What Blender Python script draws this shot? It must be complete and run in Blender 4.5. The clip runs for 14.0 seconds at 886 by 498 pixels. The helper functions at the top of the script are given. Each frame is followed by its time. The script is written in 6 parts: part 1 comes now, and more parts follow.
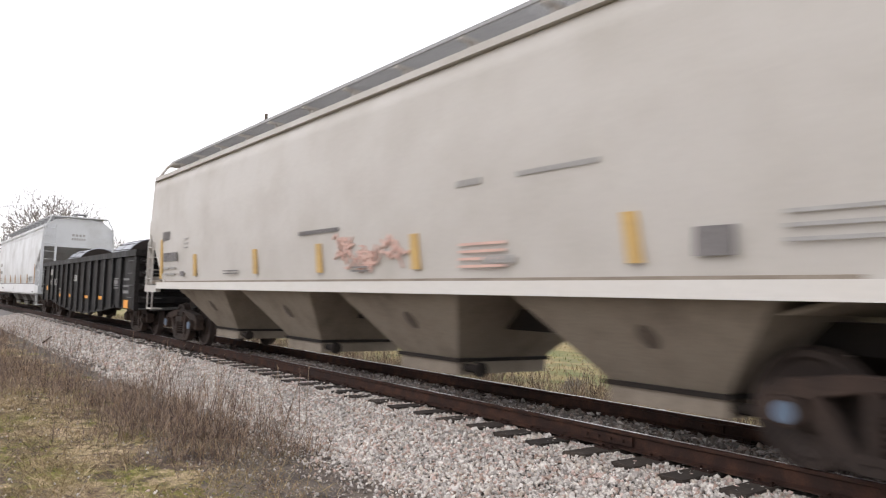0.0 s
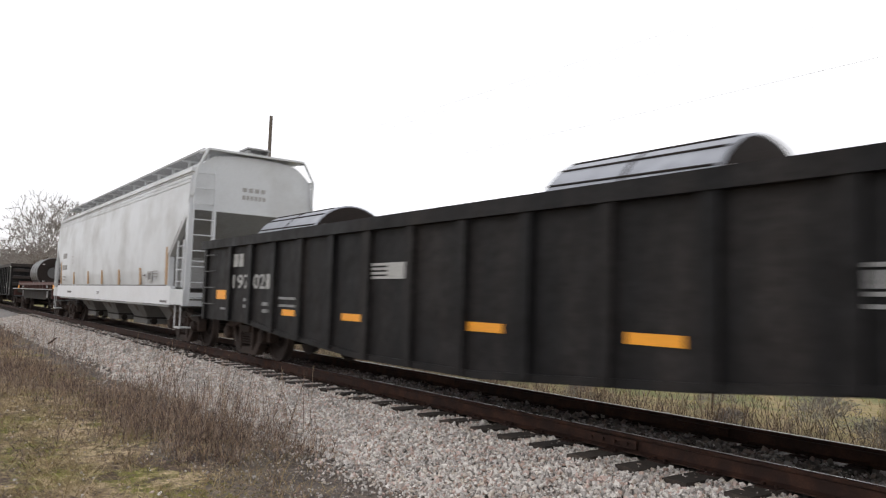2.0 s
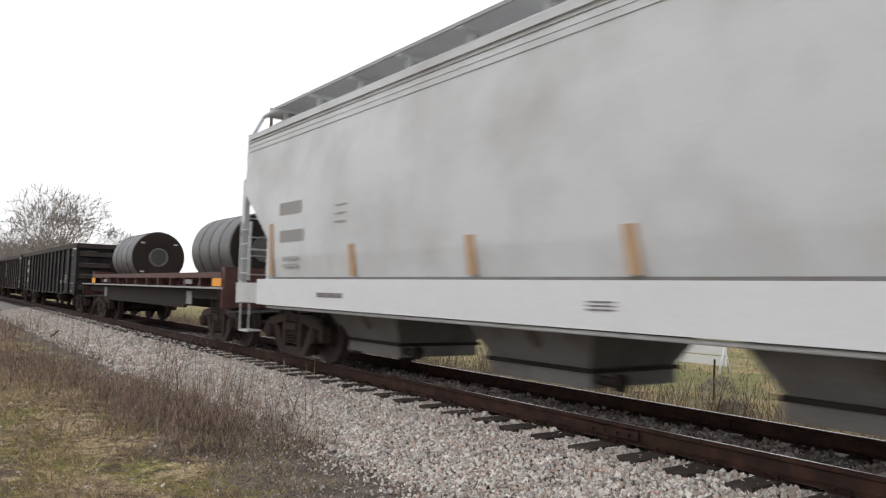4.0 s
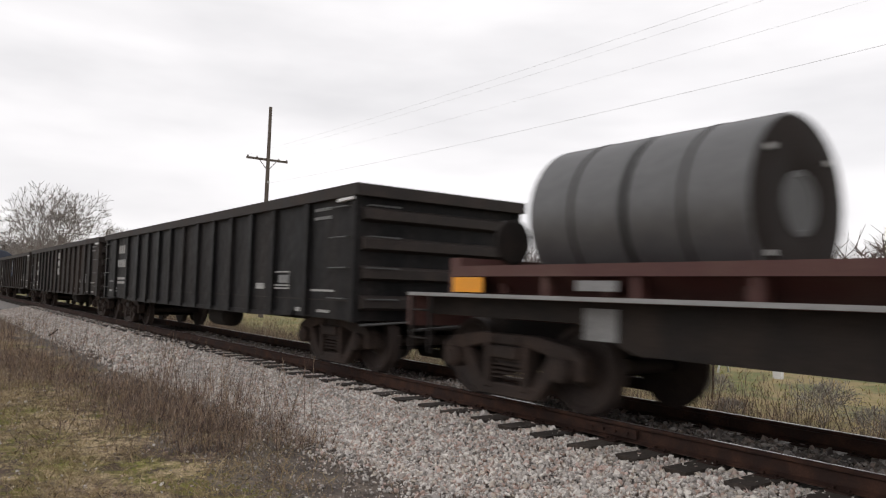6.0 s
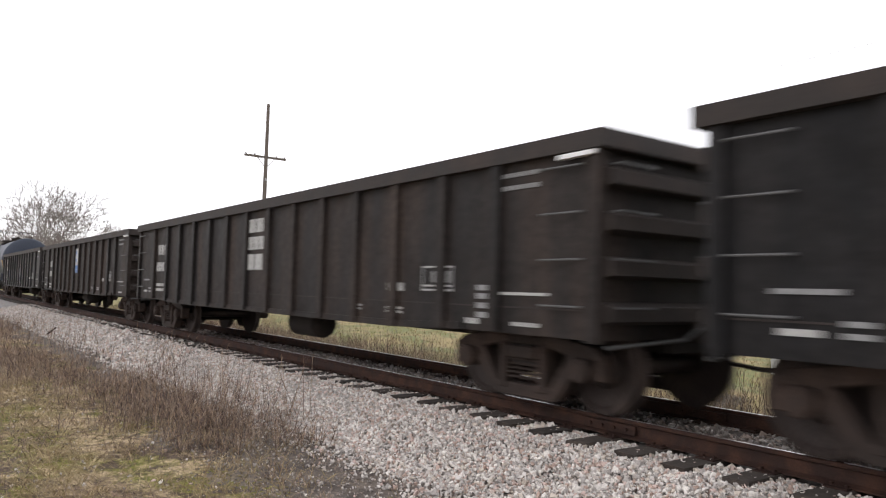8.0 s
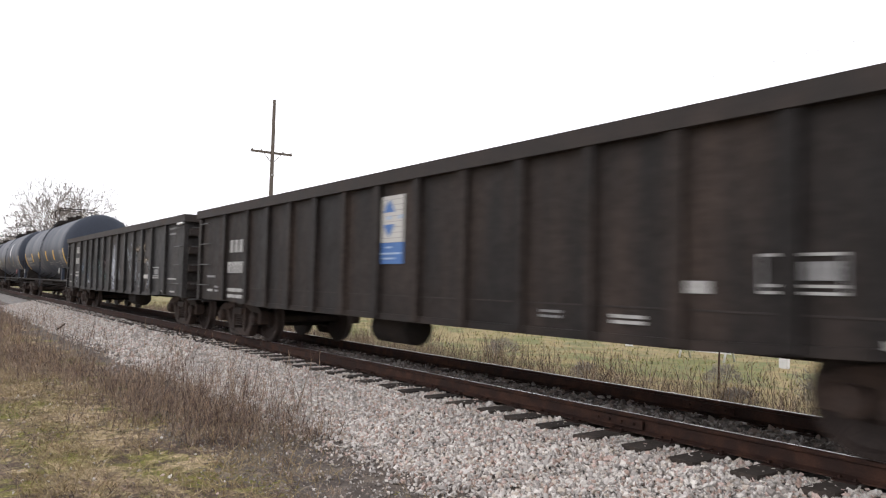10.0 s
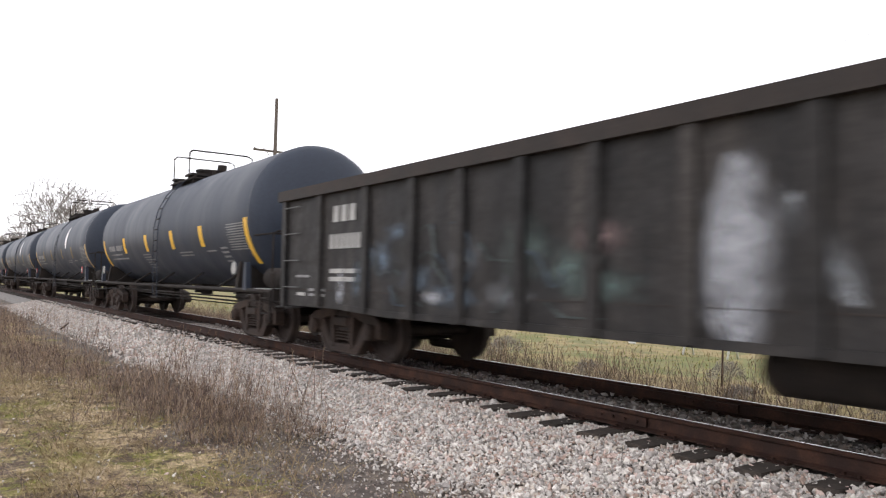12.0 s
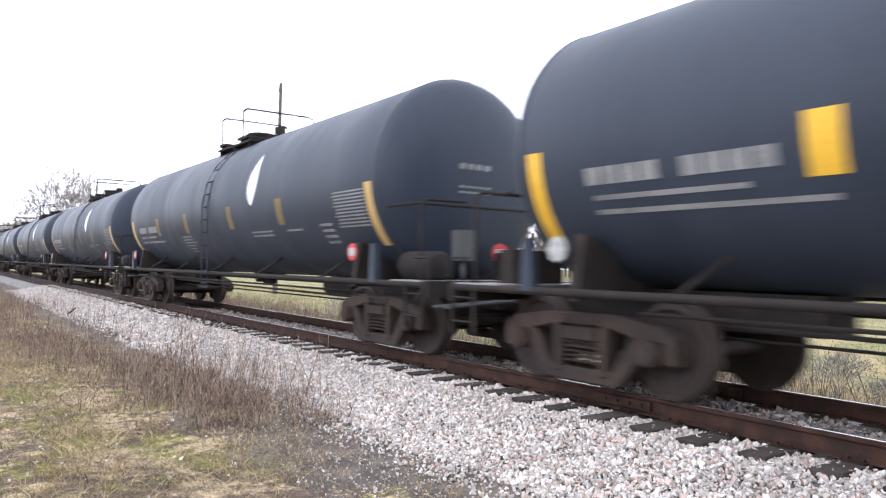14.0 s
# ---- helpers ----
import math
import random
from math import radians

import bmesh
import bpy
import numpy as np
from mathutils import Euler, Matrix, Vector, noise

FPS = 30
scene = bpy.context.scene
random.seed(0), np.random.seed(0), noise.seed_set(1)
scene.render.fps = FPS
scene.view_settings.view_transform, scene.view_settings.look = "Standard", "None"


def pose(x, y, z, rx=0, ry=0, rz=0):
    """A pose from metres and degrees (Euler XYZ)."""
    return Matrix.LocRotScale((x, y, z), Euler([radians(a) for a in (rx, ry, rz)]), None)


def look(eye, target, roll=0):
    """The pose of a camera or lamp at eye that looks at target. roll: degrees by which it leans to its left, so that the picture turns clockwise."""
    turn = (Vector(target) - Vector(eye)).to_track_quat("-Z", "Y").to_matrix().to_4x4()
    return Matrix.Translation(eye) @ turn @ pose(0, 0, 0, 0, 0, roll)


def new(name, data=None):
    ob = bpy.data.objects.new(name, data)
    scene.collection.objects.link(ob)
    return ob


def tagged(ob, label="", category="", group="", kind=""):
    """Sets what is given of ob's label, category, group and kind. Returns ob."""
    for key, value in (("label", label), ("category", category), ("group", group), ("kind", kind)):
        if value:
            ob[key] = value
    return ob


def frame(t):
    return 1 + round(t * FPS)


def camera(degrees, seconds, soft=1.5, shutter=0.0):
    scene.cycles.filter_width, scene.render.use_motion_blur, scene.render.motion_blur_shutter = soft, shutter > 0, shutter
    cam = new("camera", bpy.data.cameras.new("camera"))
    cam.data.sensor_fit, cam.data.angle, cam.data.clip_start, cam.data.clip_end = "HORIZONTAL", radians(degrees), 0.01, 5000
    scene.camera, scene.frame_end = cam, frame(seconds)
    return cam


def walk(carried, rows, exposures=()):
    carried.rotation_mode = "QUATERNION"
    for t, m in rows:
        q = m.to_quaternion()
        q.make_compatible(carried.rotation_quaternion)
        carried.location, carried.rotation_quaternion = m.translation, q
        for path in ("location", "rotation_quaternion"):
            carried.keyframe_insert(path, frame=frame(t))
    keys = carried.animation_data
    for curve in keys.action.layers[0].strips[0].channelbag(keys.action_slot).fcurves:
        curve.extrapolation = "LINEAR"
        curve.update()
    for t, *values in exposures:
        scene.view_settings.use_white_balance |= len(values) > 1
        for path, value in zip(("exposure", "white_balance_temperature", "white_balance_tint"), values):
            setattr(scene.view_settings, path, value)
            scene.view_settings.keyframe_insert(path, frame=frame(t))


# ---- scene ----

EYE = (0.0, -6.452, 1.208)
# seconds, pitch, roll, yaw of the hand-held camera, which stands in one spot
TURNS = [
    (0.0, 3.98, -1.71, 53.45),
    (0.5, 4.18, -1.72, 53.71),
    (1.0, 4.21, -1.88, 53.65),
    (1.5, 4.24, -1.72, 53.76),
    (2.0, 4.14, -1.85, 53.78),
    (2.5, 3.95, -1.88, 53.72),
    (3.0, 3.86, -1.71, 53.67),
    (3.5, 3.77, -1.78, 53.65),
    (4.0, 3.51, -1.73, 53.89),
    (6.5, 3.39, -1.65, 53.78),
    (7.0, 3.35, -1.58, 53.74),
    (7.5, 3.28, -1.57, 53.67),
    (10.0, 2.76, -1.31, 54.22),
    (10.5, 2.82, -1.26, 54.41),
    (11.0, 2.93, -1.11, 54.35),
    (11.5, 2.78, -1.16, 54.27),
    (12.0, 2.6, -1.11, 54.45),
    (12.5, 2.41, -1.07, 54.25),
    (13.0, 2.17, -1.06, 54.56),
    (13.5, 1.84, -1.06, 54.53),
    (14.0, 1.41, -1.06, 54.82),
]
cam = camera(62.60, 14.0, soft=1.2, shutter=0.4)
walk(cam, [(t, pose(*EYE, 90 + p, r, y)) for t, p, r, y in TURNS], exposures=[(0, -0.2, 6450, 14), (0.5, -0.2, 6450, 14), (1.5, -0.38, 6450, 14), (2, -0.58, 6450, 12), (3, -0.67, 6450, 11), (4.2, -0.58, 6450, 11),
                                                                         (6.5, -0.98, 6600, 13), (7.0, -0.75, 6500, 13), (7.5, -0.32, 6450, 14), (10, -0.3, 6400, 14), (11, -0.24, 6400, 14), (12, -0.16, 6400, 14), (12.5, 0.08, 6350, 15), (13, 0.36, 6050, 14), (14, 0.47, 5850, 14)])


def travel(t):
    """Metres that the train has gone, counted from 7 s; it gathers a little speed until then."""
    d = t - 7
    return 10.71 * d + (0.0275 * d * d if d < 0 else 0)


# ---- world and light ----
def build_world():
    w = bpy.data.worlds.new("overcast")
    scene.world = w
    w.use_nodes = True
    nt = w.node_tree
    nt.nodes.clear()
    N, L = nt.nodes.new, nt.links.new
    out, bg = N("ShaderNodeOutputWorld"), N("ShaderNodeBackground")
    sky = N("ShaderNodeTexSky")
    sky.sky_type, sky.sun_disc = "NISHITA", False
    sky.sun_elevation, sky.sun_rotation = radians(35), radians(170)
    dim = N("ShaderNodeVectorMath")
    dim.operation = "SCALE"
    dim.inputs["Scale"].default_value = 0.1
    L(sky.outputs[0], dim.inputs[0])
    # the cloud sheet over the blue sky
    tc, mp, no, ramp = N("ShaderNodeTexCoord"), N("ShaderNodeMapping"), N("ShaderNodeTexNoise"), N("ShaderNodeValToRGB")
    mp.inputs["Scale"].default_value = (1.2, 1.2, 5.0)
    no.inputs["Scale"].default_value, no.inputs["Detail"].default_value = 1.6, 5
    ramp.color_ramp.elements[0].position, ramp.color_ramp.elements[1].position = 0.32, 0.66
    ramp.color_ramp.elements[0].color, ramp.color_ramp.elements[1].color = (1.62, 1.635, 1.66, 1), (2.2, 2.2, 2.21, 1)
    L(tc.outputs["Generated"], mp.inputs[0]), L(mp.outputs[0], no.inputs["Vector"]), L(no.outputs["Fac"], ramp.inputs[0])
    mix = N("ShaderNodeMix")
    mix.data_type = "RGBA"
    mix.inputs["Factor"].default_value = 0.93
    L(dim.outputs[0], mix.inputs["A"]), L(ramp.outputs[0], mix.inputs["B"])
    L(mix.outputs["Result"], bg.inputs["Color"]), L(bg.outputs[0], out.inputs[0])
    bg.inputs["Strength"].default_value = 1.0
    sun = new("sun", bpy.data.lights.new("sun", "SUN"))
    sun.data.energy, sun.data.angle, sun.data.color = 0.45, radians(25), (1.0, 0.97, 0.93)
    sun.matrix_world = look((10, -60, 42), (0, 0, 0))


build_world()


# ---- materials ----
def mat(name, base, rough=0.7, metal=0.0, vary=0.25, grain=40.0, blotch=2.0, bump=0.15, dirt=None, dirt_amount=0.4,
        streak=False, island=0.0, per_object=0.0, tints=None, coat=0.0, spec=0.5, dent=0.0):
    """A painted, rusty or earthy surface: two scales of variation, stains and fine relief."""
    m = bpy.data.materials.new(name)
    m.use_nodes = True
    nt = m.node_tree
    N, L = nt.nodes.new, nt.links.new
    bsdf = nt.nodes["Principled BSDF"]
    tc = N("ShaderNodeTexCoord")
    mp = N("ShaderNodeMapping")
    mp.inputs["Scale"].default_value = (1, 1, 0.12) if streak else (1, 1, 1)
    L(tc.outputs["Object"], mp.inputs[0])

    def tex(scale, detail, vec):
        n = N("ShaderNodeTexNoise")
        n.inputs["Scale"].default_value, n.inputs["Detail"].default_value, n.inputs["Roughness"].default_value = scale, detail, 0.6
        L(vec, n.inputs["Vector"])
        return n.outputs["Fac"]

    def mixed(fac, a, b, blend="MIX"):
        n = N("ShaderNodeMix")
        n.data_type, n.blend_type = "RGBA", blend
        for s, v in ((n.inputs["Factor"], fac), (n.inputs["A"], a), (n.inputs["B"], b)):
            if hasattr(v, "links"):
                L(v, s)
            else:
                s.default_value = v if isinstance(v, float) else (*v, 1)
        return n.outputs["Result"]

    def spread(sock, lo, hi, a, b):
        n = N("ShaderNodeMapRange")
        for k, v in zip(("From Min", "From Max", "To Min", "To Max"), (lo, hi, a, b)):
            n.inputs[k].default_value = v
        L(sock, n.inputs["Value"])
        return n.outputs[0]

    fine, wide = tex(grain, 4, tc.outputs["Object"]), tex(blotch, 5, mp.outputs[0])
    col = base
    if tints:
        ramp = N("ShaderNodeValToRGB")
        cr = ramp.color_ramp
        cr.interpolation = "CONSTANT" if island else "LINEAR"
        while len(cr.elements) < len(tints):
            cr.elements.new(0.5)
        for i, c in enumerate(tints):
            cr.elements[i].position, cr.elements[i].color = i / len(tints), (*c, 1)
        if island:
            geo = N("ShaderNodeNewGeometry")
            L(geo.outputs["Random Per Island"], ramp.inputs[0])
        else:
            L(spread(wide, 0.3, 0.7, 0, 1), ramp.inputs[0])
        col = ramp.outputs[0]
    if dirt:
        col = mixed(spread(wide, 0.42, 0.72, 0.0, dirt_amount), col, dirt)
    shade = N("ShaderNodeMath")
    shade.operation = "MULTIPLY"
    L(spread(fine, 0.25, 0.75, 1 - vary * 0.6, 1 + vary * 0.6), shade.inputs[0])
    L(spread(wide, 0.25, 0.75, 1 - vary * 0.5, 1 + vary * 0.5), shade.inputs[1])
    val = shade.outputs[0]
    if island or per_object:
        if per_object:
            r = N("ShaderNodeObjectInfo").outputs["Random"]
        else:
            r = N("ShaderNodeNewGeometry").outputs["Random Per Island"]
        amount = island or per_object
        again = N("ShaderNodeMath")
        again.operation = "MULTIPLY"
        L(val, again.inputs[0]), L(spread(r, 0, 1, 1 - amount, 1 + amount), again.inputs[1])
        val = again.outputs[0]
    scaled = N("ShaderNodeVectorMath")
    scaled.operation = "SCALE"
    if hasattr(col, "links"):
        L(col, scaled.inputs[0])
    else:
        scaled.inputs[0].default_value = col
    L(val, scaled.inputs["Scale"])
    L(scaled.outputs[0], bsdf.inputs["Base Color"])
    L(spread(wide, 0.3, 0.7, max(0.05, rough - 0.1), min(1, rough + 0.1)), bsdf.inputs["Roughness"])
    bsdf.inputs["Metallic"].default_value = metal
    bsdf.inputs["Coat Weight"].default_value = coat
    bsdf.inputs["Specular IOR Level"].default_value = spec
    if dent:
        d = N("ShaderNodeBump")
        d.inputs["Strength"].default_value, d.inputs["Distance"].default_value = 1.0, dent
        L(tex(1.6, 2, tc.outputs["Object"]), d.inputs["Height"])
    if bump:
        b = N("ShaderNodeBump")
        if dent:
            L(d.outputs[0], b.inputs["Normal"])
        b.inputs["Strength"].default_value, b.inputs["Distance"].default_value = bump, 0.01
        L(fine, b.inputs["Height"]), L(b.outputs[0], bsdf.inputs["Normal"])
    return m


M = {
    "black_car": mat("weathered_black_paint", (0.0098, 0.0094, 0.0102), 0.6, vary=0.8, grain=14, dirt=(0.031, 0.026, 0.0235), dirt_amount=0.6, streak=True, spec=0.17, dent=0.06),
    "dusty_black_car": mat("dusty_black_paint", (0.02, 0.019, 0.0195), 0.62, vary=0.8, grain=14, dirt=(0.062, 0.054, 0.049), dirt_amount=0.6, streak=True, spec=0.25, dent=0.06),
    "brown_car": mat("weathered_brown_black_paint", (0.018, 0.0152, 0.0145), 0.65, vary=0.8, grain=14, dirt=(0.052, 0.036, 0.028), dirt_amount=0.6, streak=True, spec=0.2, dent=0.05),
    "chord": mat("dusty_steel_chord", (0.03, 0.025, 0.023), 0.7, vary=0.4, dirt=(0.06, 0.044, 0.038), dirt_amount=0.5, spec=0.25),
    "beige": mat("dusty_beige_paint", (0.485, 0.46, 0.43), 0.5, vary=0.08, grain=25, blotch=0.9, dirt=(0.36, 0.335, 0.3), dirt_amount=0.6, dent=0.012),
    # much darker than the body's beige, with blotchy stains
    "beige_dark": mat("dark_stained_beige_paint", (0.26, 0.22, 0.175), 0.8, vary=0.3, dirt=(0.11, 0.085, 0.065), dirt_amount=0.7),
    "pocket": mat("oily_brown_end_shade", (0.1, 0.08, 0.064), 0.8, vary=0.5),
    # hopper end paints: shade under the overhang mixed with grime in the colour
    "pale_end_shade": mat("shaded_grimy_pale_end_paint", (0.3, 0.3, 0.295), 0.6, vary=0.35, blotch=1.5, dirt=(0.17, 0.16, 0.15), dirt_amount=0.8),
    "beige_end_shade": mat("shaded_grimy_beige_end_paint", (0.3, 0.27, 0.235), 0.7, vary=0.35, blotch=1.5, dirt=(0.17, 0.145, 0.12), dirt_amount=0.8),
    "pale": mat("pale_grey_paint", (0.55, 0.565, 0.58), 0.42, vary=0.08, grain=25, blotch=0.6, dirt=(0.34, 0.335, 0.325), dirt_amount=0.8, dent=0.012),
    # much darker than the body's pale grey, with blotchy stains
    "pale_dark": mat("dark_stained_grey_paint", (0.17, 0.165, 0.16), 0.8, vary=0.4, dirt=(0.08, 0.07, 0.06), dirt_amount=0.8),
    # sill paints: cleaner than the body, and brightened for skylight on the ledge
    "beige_clean": mat("washed_lit_beige_paint", (0.62, 0.6, 0.57), 0.5, vary=0.1, grain=25, blotch=1.5, dirt=(0.5, 0.46, 0.42), dirt_amount=0.4),
    "pale_clean": mat("washed_lit_white_grey_paint", (0.66, 0.67, 0.69), 0.45, vary=0.1, grain=25, blotch=1.5, dirt=(0.5, 0.49, 0.48), dirt_amount=0.4),
    "grab": mat("dull_steel_bar", (0.1, 0.1, 0.1), 0.6, 0.3, vary=0.3),
    "grating": mat("galvanised_grating", (0.3, 0.3, 0.3), 0.5, 0.5, vary=0.3),
    "tank": mat("tank_black_paint", (0.03, 0.0375, 0.055), 0.5, vary=0.2, grain=18, blotch=1.0, bump=0.05, dirt=(0.042, 0.05, 0.068), dirt_amount=0.5, streak=True, spec=0.25, dent=0.006),
    "underframe": mat("grimy_underframe", (0.018, 0.015, 0.014), 0.85, vary=0.5, dirt=(0.04, 0.03, 0.024), dirt_amount=0.6, spec=0.25),
    "truck": mat("rusty_truck_casting", (0.034, 0.025, 0.0215), 0.85, vary=0.6, dirt=(0.078, 0.05, 0.039), dirt_amount=0.6, spec=0.25),
    "wheel": mat("rusty_wheel", (0.04, 0.03, 0.027), 0.65, 0.2, vary=0.5, dirt=(0.09, 0.066, 0.055), dirt_amount=0.5, spec=0.25),
    "cap": mat("bearing_cap_blue", (0.1, 0.14, 0.2), 0.6, vary=0.3),
    "maroon": mat("maroon_paint", (0.085, 0.03, 0.026), 0.65, vary=0.4, dirt=(0.1, 0.065, 0.05), dirt_amount=0.6),
    "coil": mat("bare_steel_coil", (0.13, 0.13, 0.132), 0.5, 0.4, vary=0.2, grain=8, bump=0.03),
    "coil_end": mat("rusty_coil_end", (0.022, 0.017, 0.015), 0.75, 0.0, vary=0.5, spec=0.15),
    "wrap": mat("silver_coil_wrap", (0.33, 0.345, 0.385), 0.4, 0.2, vary=0.35, grain=6, blotch=3, bump=0.3, dirt=(0.14, 0.145, 0.16), dirt_amount=0.7, dent=0.02),
    "white": mat("worn_white_lettering", (0.44, 0.435, 0.42), 0.7, vary=0.5, grain=30, blotch=6, dirt=(0.12, 0.12, 0.115), dirt_amount=0.8),
    "dim_white": mat("faded_white_lettering", (0.26, 0.26, 0.26), 0.7, vary=0.5, dirt=(0.08, 0.08, 0.08), dirt_amount=0.8),
    "dark_mark": mat("faded_dark_lettering", (0.16, 0.15, 0.15), 0.7, vary=0.4),
    "grey_mark": mat("grey_stencil", (0.33, 0.32, 0.31), 0.7, vary=0.4),
    "yellow": mat("yellow_reflector", (0.72, 0.42, 0.03), 0.5, vary=0.2),
    "orange": mat("orange_reflector", (0.8, 0.33, 0.02), 0.5, vary=0.15),
    "dull_yellow": mat("grimy_yellow_strip", (0.18, 0.125, 0.035), 0.6, vary=0.4, grain=12, dirt=(0.09, 0.075, 0.05), dirt_amount=0.7),
    "ochre": mat("dirty_yellow_strip", (0.5, 0.33, 0.12), 0.65, vary=0.3),
    "tan_strip": mat("dirty_tan_strip", (0.4, 0.26, 0.15), 0.65, vary=0.3),
    "sign_white": mat("dusty_white_sign", (0.5, 0.49, 0.46), 0.6, vary=0.15, grain=20, dirt=(0.4, 0.385, 0.35), dirt_amount=0.6),
    "pale_blue": mat("pale_blue_lettering", (0.32, 0.42, 0.56), 0.6, vary=0.3),
    "blue": mat("blue_sign_paint", (0.05, 0.14, 0.36), 0.5, vary=0.2),
    "red": mat("red_placard", (0.5, 0.03, 0.03), 0.5, vary=0.1),
    "paint_blue": mat("sprayed_blue_paint", (0.06, 0.075, 0.095), 0.7, vary=0.8, grain=9, blotch=4, dirt=(0.02, 0.02, 0.022), dirt_amount=1.0, spec=0.2),
    "paint_faint": mat("sprayed_worn_paint", (0.06, 0.07, 0.07), 0.7, vary=0.8, grain=9, blotch=4, dirt=(0.018, 0.018, 0.02), dirt_amount=1.0, spec=0.2),
    "paint_scrawl": mat("faded_red_marker", (0.6, 0.4, 0.34), 0.7, vary=0.2, grain=9),
    "rail": mat("rusty_rail_side", (0.029, 0.0145, 0.011), 0.8, 0.1, vary=0.4, grain=60, blotch=5, dirt=(0.09, 0.042, 0.026), dirt_amount=0.6, spec=0.25),
    "railhead": mat("polished_rail_head", (0.62, 0.6, 0.6), 0.3, 0.9, vary=0.15),
    "tie": mat("weathered_timber_tie", (0.042, 0.033, 0.027), 0.9, vary=0.6, grain=30, dirt=(0.1, 0.075, 0.058), dirt_amount=0.6, per_object=0.35),
    "bed": mat("gravel_bed", (0.2, 0.19, 0.18), 0.9, vary=0.7, grain=26, blotch=3, bump=0.8, dirt=(0.22, 0.18, 0.16), dirt_amount=0.6),
    "stone": mat("limestone_ballast", (0.5, 0.48, 0.46), 0.9, vary=0.35, grain=60, bump=0.25, island=0.25,
                 tints=[(0.530, 0.495, 0.458), (0.426, 0.395, 0.365), (0.669, 0.628, 0.583), (0.496, 0.445, 0.403), (0.335, 0.306, 0.283), (0.507, 0.389, 0.343), (0.599, 0.562, 0.518), (0.438, 0.384, 0.327), (0.565, 0.529, 0.491), (0.461, 0.428, 0.403), (0.300, 0.223, 0.185)]),
    "dark_stone": mat("dark_brown_grey_ballast", (0.2, 0.18, 0.17), 0.9, vary=0.3, grain=60, bump=0.2, island=0.3,
                      tints=[(0.27, 0.24, 0.22), (0.17, 0.145, 0.13), (0.38, 0.35, 0.325), (0.22, 0.175, 0.15)]),
    "soil": mat("dark_gravelly_soil", (0.085, 0.067, 0.056), 0.95, vary=0.9, grain=30, blotch=2.5, bump=1.0, dirt=(0.17, 0.14, 0.11), dirt_amount=0.8),
    "field": mat("straw_field", (0.3, 0.26, 0.13), 0.95, vary=0.4, grain=6, blotch=0.22, bump=0.6,
                 tints=[(0.19, 0.155, 0.06), (0.125, 0.135, 0.035), (0.27, 0.2, 0.085), (0.105, 0.12, 0.028), (0.21, 0.165, 0.065)]),
    "green_blade": mat("green_turf_blades", (0.12, 0.14, 0.04), 0.9, vary=0.2, bump=0, island=0.35,
                       tints=[(0.15, 0.156, 0.0264), (0.186, 0.186, 0.036), (0.12, 0.1296, 0.024), (0.228, 0.204, 0.054)]),
    "straw_blade": mat("pale_dead_turf_blades", (0.22, 0.18, 0.1), 0.9, vary=0.2, bump=0, island=0.35,
                       tints=[(0.324, 0.246, 0.12), (0.252, 0.186, 0.09), (0.396, 0.312, 0.174), (0.216, 0.156, 0.078)]),
    "brown_blade": mat("brown_dead_turf_blades", (0.12, 0.09, 0.055), 0.9, vary=0.2, bump=0, island=0.35,
                       tints=[(0.144, 0.108, 0.066), (0.108, 0.0816, 0.0528), (0.18, 0.138, 0.084)]),
    "weed": mat("dry_brown_weeds", (0.16, 0.1, 0.07), 0.95, vary=0.2, bump=0, island=0.4,
                tints=[(0.15, 0.1, 0.078), (0.215, 0.15, 0.115), (0.085, 0.057, 0.046), (0.34, 0.265, 0.195), (0.12, 0.08, 0.062), (0.27, 0.185, 0.12)]),
    "straw": mat("tall_straw", (0.36, 0.29, 0.17), 0.95, vary=0.2, bump=0, island=0.35,
                 tints=[(0.3, 0.24, 0.155), (0.2, 0.155, 0.11), (0.14, 0.105, 0.08), (0.38, 0.31, 0.2)]),
    "bark": mat("grey_brown_bark", (0.25, 0.225, 0.205), 0.95, vary=0.4, grain=14, bump=0.5),
    "pole": mat("weathered_pole_timber", (0.12, 0.1, 0.085), 0.9, vary=0.4, grain=25),
    "wire": mat("overhead_wire", (0.4, 0.4, 0.4), 0.6, vary=0.1, bump=0),
    "far_wood": mat("far_leafless_wood", (0.13, 0.095, 0.08), 1.0, vary=0.6, grain=3, blotch=0.4, bump=0.6),
    "board": mat("white_boards", (0.72, 0.72, 0.72), 0.6, vary=0.12),
    "cream": mat("cream_sign_paint", (0.6, 0.53, 0.34), 0.6, vary=0.12),
    "roof": mat("tan_shed_roof", (0.45, 0.4, 0.3), 0.7, vary=0.2),
    "dark_glass": mat("dark_window_glass", (0.03, 0.035, 0.04), 0.1, vary=0.1, bump=0),
}



